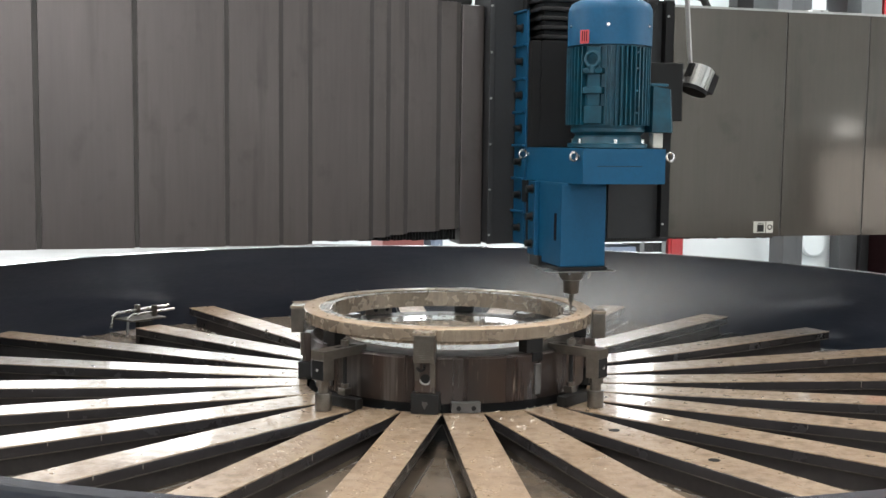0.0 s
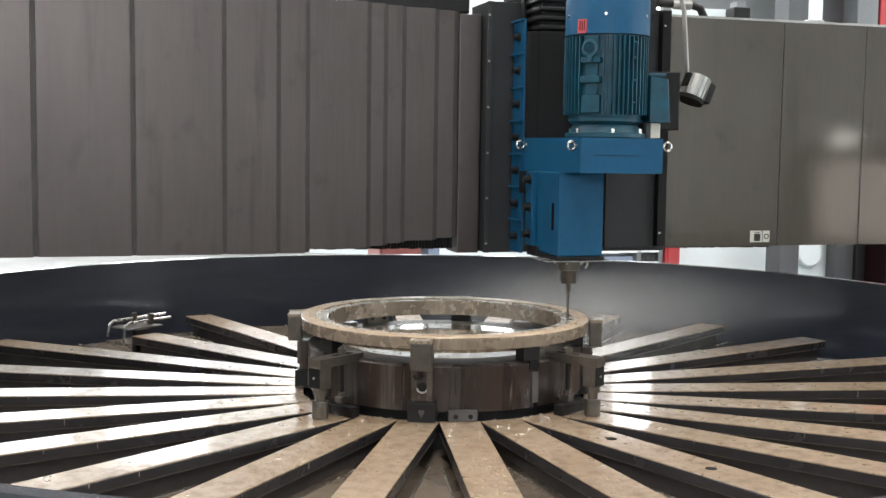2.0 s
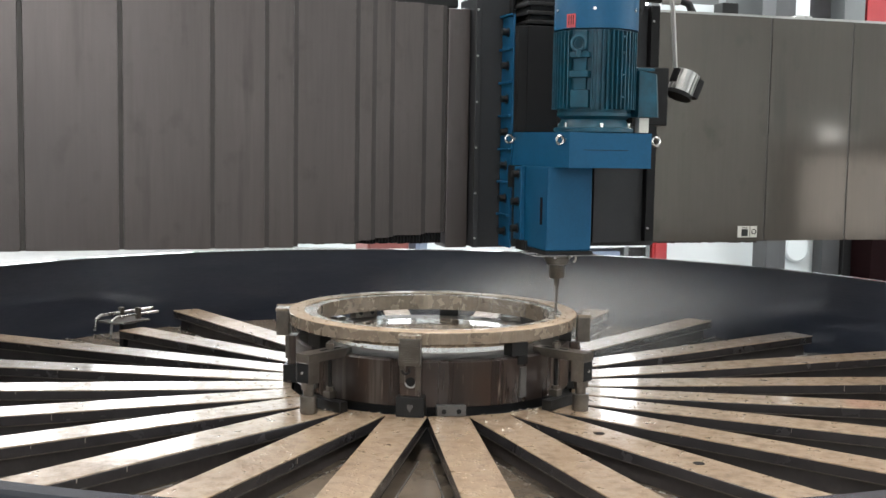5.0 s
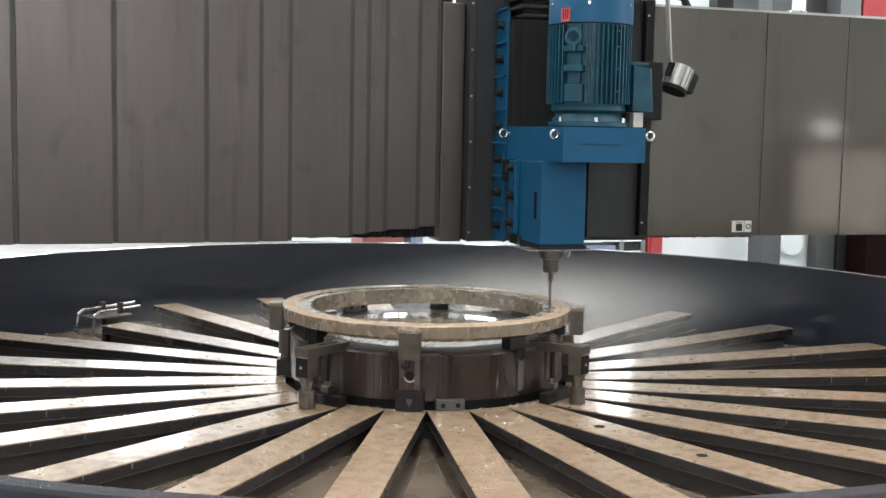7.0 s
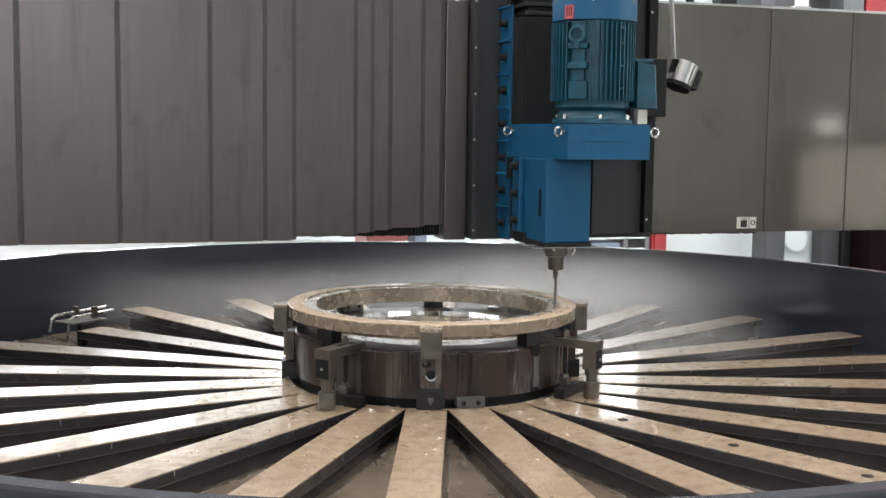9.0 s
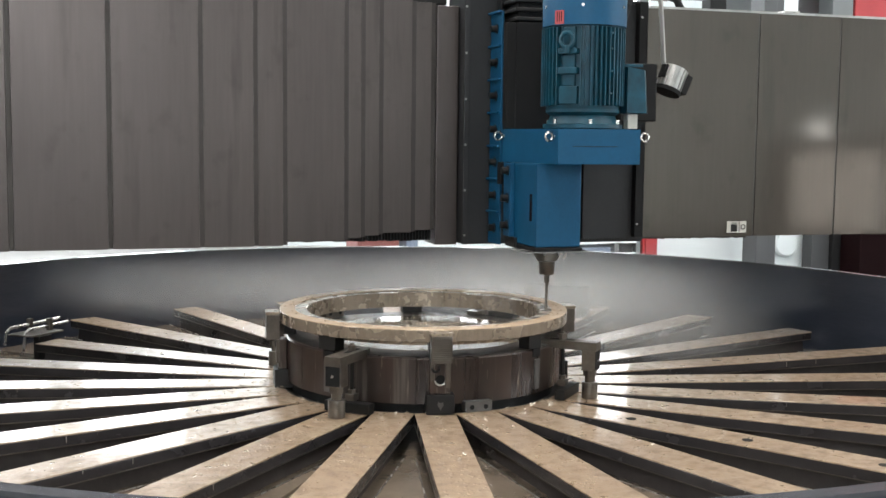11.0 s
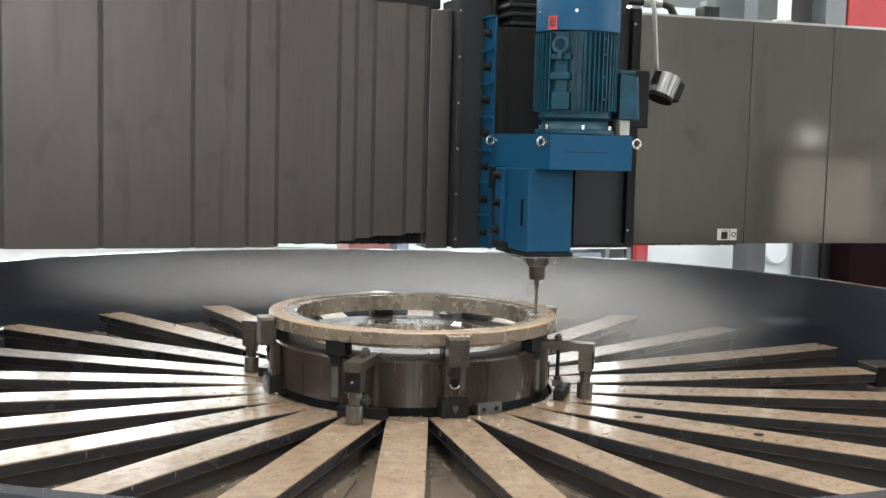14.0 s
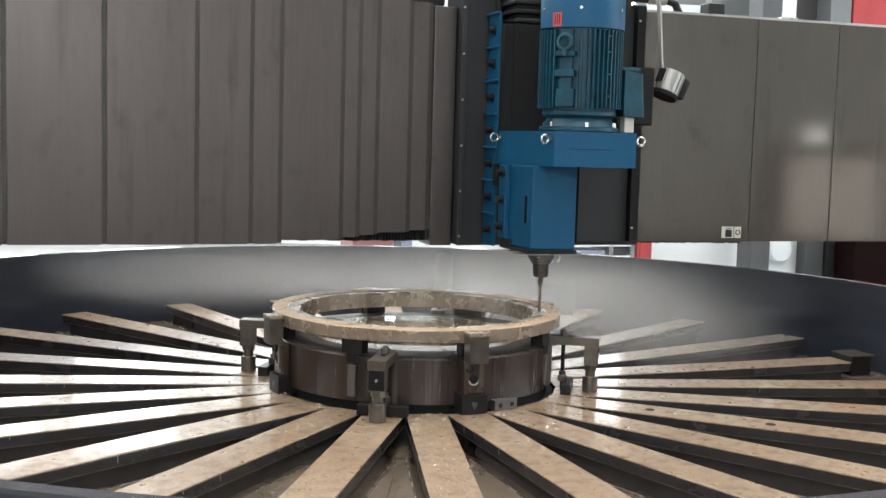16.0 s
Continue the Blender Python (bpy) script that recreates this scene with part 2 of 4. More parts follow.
def empty(name, m=None):
    ob = new(name)
    ob.empty_display_size = 0.1
    if m is not None:
        ob.matrix_world = m
    return ob


def add_box(bm, x0, x1, y0, y1, z0, z1, m=None):
    mm = Matrix.Translation(((x0 + x1) / 2, (y0 + y1) / 2, (z0 + z1) / 2)) @ Matrix.Diagonal((abs(x1 - x0), abs(y1 - y0), abs(z1 - z0), 1))
    return bmesh.ops.create_cube(bm, size=1, matrix=(m @ mm) if m is not None else mm)["verts"]


def box(x0, x1, y0, y1, z0, z1, m=None):
    bm = bmesh.new()
    add_box(bm, x0, x1, y0, y1, z0, z1, m)
    return bm


def add_cyl(bm, x, y, z0, z1, r0, r1=None, seg=32, m=None):
    r1 = r0 if r1 is None else r1
    mm = Matrix.Translation((x, y, (z0 + z1) / 2))
    return bmesh.ops.create_cone(bm, cap_ends=True, segments=seg, radius1=r0, radius2=r1, depth=z1 - z0, matrix=(m @ mm) if m is not None else mm)["verts"]


def cyl(x, y, z0, z1, r0, r1=None, seg=32, m=None):
    bm = bmesh.new()
    add_cyl(bm, x, y, z0, z1, r0, r1, seg, m)
    return bm


def lathe(profile, seg=96, closed=True):
    """A body of revolution round z from a profile of (radius, height)."""
    bm = bmesh.new()
    rings = [[bm.verts.new((r * math.cos(2 * math.pi * i / seg), r * math.sin(2 * math.pi * i / seg), z)) for i in range(seg)] for r, z in profile]
    pairs = list(zip(rings, rings[1:])) + ([(rings[-1], rings[0])] if closed else [])
    for a, b in pairs:
        for i in range(seg):
            bm.faces.new((a[i], a[(i + 1) % seg], b[(i + 1) % seg], b[i]))
    return bm


def prism(points, z0, z1):
    """A straight prism over a plan polygon."""
    bm = bmesh.new()
    lo, hi = [bm.verts.new((x, y, z0)) for x, y in points], [bm.verts.new((x, y, z1)) for x, y in points]
    bm.faces.new(lo[::-1])
    bm.faces.new(hi)
    for i in range(len(points)):
        j = (i + 1) % len(points)
        bm.faces.new((lo[i], lo[j], hi[j], hi[i]))
    return bm


def tube(points, r, seg=10):
    """A round bar along a line of points."""
    bm = bmesh.new()
    pts = [Vector(p) for p in points]
    rings = []
    for i, p in enumerate(pts):
        d = (pts[min(i + 1, len(pts) - 1)] - pts[max(i - 1, 0)]).normalized()
        q = d.to_track_quat("Z", "Y").to_matrix()
        rings.append([bm.verts.new(p + q @ Vector((r * math.cos(2 * math.pi * k / seg), r * math.sin(2 * math.pi * k / seg), 0))) for k in range(seg)])
    for a, b in zip(rings, rings[1:]):
        for k in range(seg):
            bm.faces.new((a[k], a[(k + 1) % seg], b[(k + 1) % seg], b[k]))
    bm.faces.new(rings[0][::-1])
    bm.faces.new(rings[-1])
    return bm


TABLE = []      # things that ride on the turning table, with their angle on it
ZB = 0.5456     # top of the radial bars
PHASE = 6.0     # angle of the first bar


# ---- the hall ----
def slab(name, x0, x1, y0, y1, z0, z1, material, label, category):
    return tagged(mesh_object(name, box(x0, x1, y0, y1, z0, z1), material), label, category, kind="structure")


slab("floor", -14, 16, -12, 13, -0.2, 0.0, M_FLOOR, "grey concrete floor of the machine hall", "floor")
slab("ceiling", -14, 16, -12, 13, 9.0, 9.2, M_CEIL, "pale profiled roof sheeting of the hall", "ceiling")
# south, west and east walls are out of view; tones steer cover reflections
slab("wall_south", -14, 16, -12.2, -12, 0, 9, M_WALL, "unseen pale hall wall", "wall")
slab("wall_west", -14.2, -14, -12, 13, 0, 9, M_COL, "unseen grey hall wall", "wall")
slab("wall_east", 16, 16.2, -12, 13, 0, 9, M_WALL, "unseen pale hall wall", "wall")
slab("wall_north", -14, 16, 13, 13.2, 0, 9, M_WALL, "unseen pale hall wall with bright windows", "wall")


def window(name, x0, x1, y, z0, z1, face, pane=None):
    """A glowing daylit window with frame and mullions before a wall."""
    top = tagged(mesh_object(name, box(x0, x1, y, y + 0.03 * face, z0, z1), pane or M_WINDOW), "bright glowing pane set as a hall window", "window", kind="structure")
    fr = bmesh.new()
    for a in ((x0, (x0 + x1) / 2, x1) if x1 - x0 > 2 else (x0, x1)):
        add_box(fr, a - 0.05, a + 0.05, y + 0.031 * face, y + 0.09 * face, z0 - 0.05, z1 + 0.05)
    for c in (z0, z1):
        add_box(fr, x0, x1, y + 0.031 * face, y + 0.085 * face, c - 0.05, c + 0.05)
    part("window_frame", fr, M_COL, top)
    return top


k = 0
for wx0, wx1 in ((-13.5, -10.3), (-9.9, -7.4), (-7.3, -6.0), (-5.50, -3.80), (-0.75, -0.3), (0.55, 1.15), (2.7, 4.0)):
    k += 1
    window("window_%d" % k, wx0, wx1, 12.99, 1.3, 2.85 if -1 < wx0 < 2 else 4.4 if -8 < wx0 < -3 else 8.4, -1)
# high glowing pane added to whiten the rear bars
k += 1
window("window_%d" % k, -3.5, 2.6, 12.99, 4.6, 8.6, -1, M_HIGHGLOW)
# unseen south pane, added to lighten the left covers
for wx0, wx1 in ((-2.4, 2.0),):
    k += 1
    window("window_%d" % k, wx0, wx1, -11.99, 3.0, 5.4, 1)


# west pane added out of view to light the head from its left
k += 1
top = tagged(mesh_object("window_%d" % k, box(-13.99, -13.96, -5.0, 2.0, 2.6, 6.2), M_WINDOW), "bright glowing pane set as a hall window", "window", kind="structure")
fr = bmesh.new()
for a in (-5.0, -2.67, -0.33, 2.0):
    add_box(fr, -13.959, -13.90, a - 0.05, a + 0.05, 2.5, 6.3)
part("window_frame", fr, M_COL, top)
# two east panes, added beyond the view to brighten the right covers
for wy in (-6.5, -1.0):
    k += 1
    top = tagged(mesh_object("window_%d" % k, box(15.96, 15.99, wy, wy + 4.0, 2.6, 6.2), M_WINDOW), "bright glowing pane set as a hall window", "window", kind="structure")
    fr = bmesh.new()
    for a in (wy, wy + 2.0, wy + 4.0):
        add_box(fr, 15.90, 15.959, a - 0.05, a + 0.05, 2.5, 6.3)
    part("window_frame", fr, M_COL, top)
gate = tagged(mesh_object("gate_opening", box(15.94, 15.99, -10.75, -8.6, 0.02, 1.60), M_GATE), "bright open hall gate in daylight", "gate", kind="structure")
part("gate_frame", box(15.90, 15.999, -11.4, -10.75, 0.0, 1.85), M_GREY, gate)
part("gate_frame", box(15.90, 15.999, -10.75, -8.6, 1.60, 1.82), M_GREY, gate)
part("fanlight", box(15.93, 15.98, -10.30, -9.90, 1.88, 2.12), M_WINDOW, gate, "small bright window over the gate")


# ---- round guard ----
RG, ZG = 3.06, 0.911
guard = empty("round_guard")
tagged(guard, "dark blue-grey painted sheet steel splash guard round the table", "guard")
smooth(part("wall", lathe([(RG, 0.0), (RG + 0.012, 0.0), (RG + 0.012, ZG - 0.01), (RG, ZG - 0.01)], 192), M_GUARD, guard))
smooth(part("rim", lathe([(RG - 0.004, ZG - 0.012), (RG + 0.05, ZG - 0.012), (RG + 0.05, ZG), (RG - 0.004, ZG)], 192), M_RIM, guard, "glossy wet top edge"))
for a in (111.3, 51.3, -8.7, 171.3):
    part("seam", box(RG - 0.004, RG - 0.0005, -0.010, 0.010, 0.1, ZG - 0.02, pose(0, 0, 0, 0, 0, a)), M_GUARD, guard)


# ---- turning table ----
def prism_on(m, section, r0, r1):
    """A straight bar along x whose section is given in (y, height below the bar tops)."""
    bm = bmesh.new()
    a, b = [bm.verts.new(m @ Vector((r0, y, ZB + z))) for y, z in section], [bm.verts.new(m @ Vector((r1, y, ZB + z))) for y, z in section]
    bm.faces.new(a[::-1])
    bm.faces.new(b)
    for i in range(len(section)):
        j = (i + 1) % len(section)
        bm.faces.new((a[i], a[j], b[j], b[i]))
    return bm


def make_table():
    top = empty("rotary_table")
    tagged(top, "large rotary machine table with wet brown radial steel bars", "machine table")
    smooth(part("deck", lathe([(0.0, 0.26), (2.92, 0.26), (2.92, ZB - 0.125), (0.0, ZB - 0.125)], 96, False), M_DECK, top, "brown wet lower deck"))
    smooth(part("hub", lathe([(0.0, ZB - 0.1245), (0.66, ZB - 0.1245), (0.66, ZB - 0.012), (0.0, ZB - 0.012)], 96, False), M_OXIDE, top))
    half, r0 = 0.0875, 0.67
    for i in range(24):
        ang = (PHASE + 15 * i + 180) % 360 - 180
        r1 = 2.36 if abs(ang - 141) < 1 else 2.52 if abs(ang + 9) < 1 else 2.86
        m = pose(0, 0, 0, 0, 0, ang)
        bar = part("bar", box(r0, r1, -half, half, ZB - 0.006, ZB, m), M_BAR, top, "", 0.0015)
        # sides take a much darker colour than the bar top
        part("slab", box(r0 + 0.001, r1 - 0.001, -half + 0.001, half - 0.001, ZB - 0.046, ZB - 0.0065, m), M_BARSIDE, bar, "dark side of the bar", 0.002)
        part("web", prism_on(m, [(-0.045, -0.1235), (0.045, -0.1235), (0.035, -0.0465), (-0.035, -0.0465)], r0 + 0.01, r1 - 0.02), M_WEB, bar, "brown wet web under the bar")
        # thin steel strips draw the highlight line along the lower edges
        for sgn in (-1, 1):
            part("lower_edge", box(r0 + 0.02, r1 - 0.01, sgn * (half - 0.004), sgn * (half + 0.0008), ZB - 0.0490, ZB - 0.0445, m), M_STEEL, bar, "lower edge with its highlight built as a steel strip")
        if abs(ang + 54) < 1:
            for rr in (1.15, 1.67, 2.2):
                part("bolt_hole", cyl(rr, 0, ZB - 0.002, ZB + 0.0015, 0.022, seg=20, m=m), M_BLACK, bar)
        # wet plate of the deck in the gap beside the bar
        gap = pose(0, 0, 0, 0, 0, ang + 7.5)
        ra, rb, za, zb = 0.98, 2.88, ZB - 0.1245, ZB - 0.112
        wa, wb = ra * math.tan(radians(7.5)) - 0.108, rb * math.tan(radians(7.5)) - 0.108
        if abs(ang + 129) < 1:
            halves = ([(ra + 0.25, 0.012), (rb, 0.03), (rb, wb), (ra + 0.25, wa + 0.033)], [(ra + 0.25, -0.012), (ra + 0.25, -wa - 0.033), (rb, -wb), (rb, -0.03)])
        else:
            halves = ([(ra, -wa), (rb, -wb), (rb, wb), (ra, wa)],)
        for pts in halves:
            bm = prism(pts, za, zb)
            bmesh.ops.transform(bm, matrix=gap, verts=bm.verts)
            plate = part("deck_plate", bm, M_DECK, top, "", 0.002)
        for sgn in (-1, 1):
            bm = prism([(ra, sgn * wa), (rb, sgn * wb), (rb, sgn * (wb + 0.005)), (ra, sgn * (wa + 0.005))], za, zb + 0.002)
            bmesh.ops.transform(bm, matrix=gap, verts=bm.verts)
            part("plate_edge", bm, M_BRIGHT, plate, "bright edge strip")
    TABLE.append((top, 0.0))
    return top


table = make_table()


def ride(ob, angle, label, category, group=""):
    tagged(ob, label, category, group)
    TABLE.append((ob, angle))
    return ob


# ---- work piece ----
def make_work():
    ring = empty("steel_ring")
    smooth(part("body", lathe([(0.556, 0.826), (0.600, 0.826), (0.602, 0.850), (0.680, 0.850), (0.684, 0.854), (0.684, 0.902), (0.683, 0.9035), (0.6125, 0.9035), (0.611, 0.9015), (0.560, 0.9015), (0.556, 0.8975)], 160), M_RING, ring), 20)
    smooth(part("top_face", lathe([(0.613, 0.9036), (0.6835, 0.9036), (0.6835, 0.9045), (0.681, 0.907), (0.615, 0.907), (0.613, 0.9055)], 160), M_RINGTOP, ring, "brown wet film on the top face"), 20)
    for i in range(12):
        smooth(part("drilled_hole", cyl(0.586, 0, 0.9005, 0.9022, 0.0075, seg=16, m=pose(0, 0, 0, 0, 0, -9 + 6.0 * i)), M_BLACK, ring))
    ride(ring, 0.0, "wet machined steel ring drilled along its rim", "ring")
    drum = empty("support_drum")
    smooth(part("shell", lathe([(0.0, 0.580), (0.652, 0.580), (0.652, 0.772), (0.645, 0.780), (0.625, 0.7815), (0.0, 0.7815)], 128, False), M_DRUM, drum))
    smooth(part("top_disc", lathe([(0.0, 0.7816), (0.50, 0.7816), (0.50, 0.7855), (0.0, 0.7855)], 128, False), M_POOL, drum, "wet flooded top with metal chips"))
    # outer top is coloured dark to paint the ring's shadow on it
    smooth(part("top_ring", lathe([(0.501, 0.7817), (0.640, 0.7817), (0.640, 0.7845), (0.501, 0.7845)], 128), M_WETSHADE, drum, "dull wet top edge, coloured dark as shade under the ring"))
    # black ring paints the shaded gap below the drum
    smooth(part("foot_gap_shade", lathe([(0.56, 0.534), (0.63, 0.534), (0.63, 0.5795), (0.56, 0.5795)], 96), M_BLACK, drum))
    for a in (-83.0, 97.0):
        m = pose(0, 0, 0, 0, 0, a)
        lug = part("lug", box(0.635, 0.685, -0.062, 0.062, 0.548, 0.592, m), M_LUG, drum, "", 0.002)
        for y in (-0.032, 0.032):
            part("screw_hole", cyl(0, 0, -0.0015, 0.0015, 0.0105, seg=16, m=m @ pose(0.6855, y, 0.568, 0, 90, 0)), M_BLACK, lug)
    for a in (-53.0, 37.0, 127.0, -143.0):
        m = pose(0, 0, 0, 0, 0, a)
        part("notch_plate", box(0.640, 0.662, -0.018, 0.018, 0.60, 0.735, m), M_LUG, drum, "", 0.002)
        part("notch", box(0.600, 0.656, -0.028, 0.028, 0.745, 0.7835, m), M_BLACK, drum, "", 0.002)
    ride(drum, 0.0, "dark rusty steel support drum streaked with coolant", "fixture")
    # parallels that carry the ring
    for a, w in ((125.0, 0.13), (82.0, 0.10), (35.0, 0.16), (-8.0, 0.1), (-55.0, 0.09), (-98.0, 0.08), (-143.0, 0.1), (172.0, 0.1)):
        blk = empty("support_block")
        part("block", box(0.604, 0.662, -w / 2, w / 2, 0.7860, 0.8495), M_OXIDE if w != 0.13 else M_STEEL, blk, "", 0.003)
        if w == 0.13:
            for y in (-0.035, 0.035):
                part("screw_hole", cyl(0, 0, -0.0015, 0.0015, 0.011, seg=16, m=pose(0.6035, y, 0.812, 0, 90, 0)), M_BLACK, blk)
        ride(blk, a, "dark steel block carrying the ring on the drum", "support block", "blocks under the ring")


def chips(name, n, seed, area, label, big=1.0):
    """Bright curled metal chips lying on a surface."""
    rnd = random.Random(seed)
    bm = bmesh.new()
    for i in range(n):
        r, a, z = area(rnd)
        q = Matrix.Translation((r * math.cos(a), r * math.sin(a), z)) @ Euler((rnd.uniform(-0.5, 0.5), rnd.uniform(-0.5, 0.5), rnd.uniform(0, 6.3))).to_matrix().to_4x4()
        s = big * rnd.uniform(0.003, 0.0095)
        vs = [bm.verts.new(q @ Vector((s * math.cos(k * 1.3) * (0.6 + 0.15 * k), s * math.sin(k * 1.3), 0.0015 + 0.0012 * k))) for k in range(4)]
        us = [bm.verts.new(v.co + Vector((0, 0, 0.003))) for v in vs]
        for j in range(3):
            bm.faces.new((vs[j], vs[j + 1], us[j + 1], us[j]))
    ob = mesh_object(name, bm, M_CHIP)
    tagged(ob, label, "metal chips", kind="stuff")
    TABLE.append((ob, 0.0))


# ---- clamps on the table ----
def prism_star(x, z):
    """A small ragged patch, upright, facing outwards."""
    bm = bmesh.new()
    rim = [(0.016 * r * math.cos(a * 0.785), 0.019 * r * math.sin(a * 0.785)) for a, r in enumerate((0.8, 1.0, 0.55, 1.0, 0.75, 0.6, 1.15, 0.6))]
    lo, hi = [bm.verts.new((x - 0.001, y, z + h)) for y, h in rim], [bm.verts.new((x + 0.0012, y, z + h)) for y, h in rim]
    bm.faces.new(hi)
    for i in range(len(rim)):
        j = (i + 1) % len(rim)
        bm.faces.new((lo[i], lo[j], hi[j], hi[i]))
    return bm


def make_jaw(angle):
    """A jaw block on a bar that grips the ring's outer edge."""
    jaw = empty("clamp_jaw")
    base = part("base", box(0.625, 0.712, -0.060, 0.060, 0.547, 0.632), M_OXIDE, jaw, "blackened base block", 0.003)
    for y in (-0.036, 0.036):
        smooth(part("screw", cyl(0.69, y, 0.632, 0.639, 0.008, seg=16), M_STEEL, base))
    part("stain", prism_star(0.7122, 0.588), M_LUG, base, "pale chipped patch")
    column = part("column", box(0.654, 0.694, -0.046, 0.040, 0.632, 0.771), M_DRUM, jaw, "rusty column with a threaded hole", 0.004)
    part("cheek", box(0.690, 0.704, 0.020, 0.044, 0.660, 0.771), M_STEEL, column, "", 0.003)
    part("cheek", box(0.690, 0.702, -0.046, -0.024, 0.690, 0.771), M_STEEL, column, "", 0.003)
    smooth(part("hole", cyl(0, 0, -0.002, 0.002, 0.021, seg=24, m=pose(0.6945, 0.0, 0.694, 0, 90, 0)), M_BLACK, column))
    smooth(part("hole_lip", tube([(0.6965, 0.023 * math.cos(radians(a)), 0.694 + 0.023 * math.sin(radians(a))) for a in range(-170, 1, 17)], 0.004, 8), M_BRIGHT, column, "bright worn lip"))
    smooth(part("hook", tube([(0.700, -0.02 + 0.016 * math.cos(radians(a)), 0.745 + 0.016 * math.sin(radians(a))) for a in range(-200, 60, 20)], 0.006, 8), M_OXIDE, column))
    top = part("grip_block", box(0.687, 0.748, -0.045, 0.045, 0.772, 0.888), M_STEEL, jaw, "", 0.004)
    for i in range(11):
        part("tooth", box(0.748, 0.7505, -0.038, 0.038, 0.784 + 0.0082 * i, 0.788 + 0.0082 * i), M_STEEL, top)
    part("cap", box(0.687, 0.752, -0.049, 0.049, 0.888, 0.902), M_RING, top, "", 0.003)
    ride(jaw, angle, "steel clamp jaw with serrated grip beside the ring", "clamp", "jaws round the ring")


def make_strap(angle):
    """A strap clamp: round foot, jack, strap and stud holding the drum down."""
    c = empty("strap_clamp")
    smooth(part("foot", cyl(0.835, 0, 0.547, 0.622, 0.036, seg=32), M_STEEL, c, "", 0.003), 30)
    smooth(part("neck", cyl(0.835, 0, 0.622, 0.650, 0.023, seg=24), M_STEEL, c))
    smooth(part("collar", cyl(0.835, 0, 0.650, 0.676, 0.031, seg=6), M_STEEL, c), 20)
    post = part("post", box(0.805, 0.868, -0.036, 0.036, 0.676, 0.768), M_STEEL, c, "", 0.003)
    part("face_plate", box(0.868, 0.871, -0.033, 0.033, 0.682, 0.764), M_BLACK, post, "black front face", 0.001)
    smooth(part("screw", cyl(0, 0, -0.003, 0.003, 0.006, seg=12, m=pose(0.873, 0, 0.724, 0, 90, 0)), M_BRIGHT, post))
    strap = part("strap", prism([(0.600, -0.030), (0.640, -0.038), (0.872, -0.038), (0.872, 0.038), (0.640, 0.038), (0.600, 0.030)], 0.768, 0.805), M_STEEL, c, "", 0.003)
    part("slot", box(0.645, 0.760, -0.010, 0.010, 0.8045, 0.8062), M_BLACK, strap)
    smooth(part("stud", cyl(0.705, 0, 0.548, 0.768, 0.0095, seg=16), M_OXIDE, c))
    nut = smooth(part("nut", cyl(0.705, 0, 0.8065, 0.832, 0.019, seg=6), M_STEEL, c), 20)
    smooth(part("stud_end", cyl(0.705, 0, 0.832, 0.840, 0.009, seg=16), M_STEEL, nut))
    part("stud_foot", box(0.685, 0.726, -0.022, 0.022, 0.592, 0.622), M_STEEL, c, "", 0.003)
    smooth(part("stud_nut", cyl(0.705, 0, 0.622, 0.640, 0.018, seg=6), M_STEEL, c), 20)
    part("tie_bar", box(0.705, 0.752, -0.108, 0.108, 0.547, 0.592), M_OXIDE, c, "blackened tie bar across the slot", 0.003)
    ride(c, angle, "steel strap clamp with round foot standing on a bar", "clamp", "straps round the drum")


def make_bar_end_tool():
    """A bracket with two round rods on a shortened bar."""
    c = empty("rod_bracket")
    part("block", box(2.37, 2.41, -0.05, 0.05, ZB - 0.12, ZB + 0.029), M_OXIDE, c, "", 0.004)
    part("top_plate", box(2.38, 2.55, -0.16, 0.10, ZB + 0.030, ZB + 0.040), M_STEEL, c, "", 0.003)
    smooth(part("rod", tube([(2.45, -0.27, ZB + 0.070), (2.45, 0.04, ZB + 0.064), (2.452, 0.07, ZB + 0.045), (2.455, 0.082, ZB - 0.07)], 0.008), M_BRIGHT, c))
    smooth(part("rod", tube([(2.54, -0.30, ZB + 0.080), (2.54, 0.09, ZB + 0.072), (2.543, 0.12, ZB + 0.05), (2.546, 0.13, ZB - 0.02)], 0.009), M_BRIGHT, c))
    for x, y in ((2.54, -0.06), (2.45, -0.12)):
        part("rod_clip", box(x - 0.014, x + 0.014, y - 0.014, y + 0.014, ZB + 0.03, ZB + 0.108), M_STEEL, c, "", 0.003)
    ride(c, 141.0, "dark bracket with two bright round rods on a bar end", "bracket")


def make_end_block():
    c = empty("end_block")
    part("block", box(2.53, 2.66, -0.085, 0.085, ZB - 0.080, ZB + 0.028), M_OXIDE, c, "", 0.005)
    part("top", box(2.525, 2.68, -0.088, 0.088, ZB + 0.0285, ZB + 0.036), M_STEEL, c, "", 0.003)
    ride(c, -9.0, "grey steel stop block on the end of a bar", "stop block")


# ---- cross beam ----
BEAM = pose(0.585, -0.03, 0, 0, 0, 16.0)   # along the beam, back from the tool, up


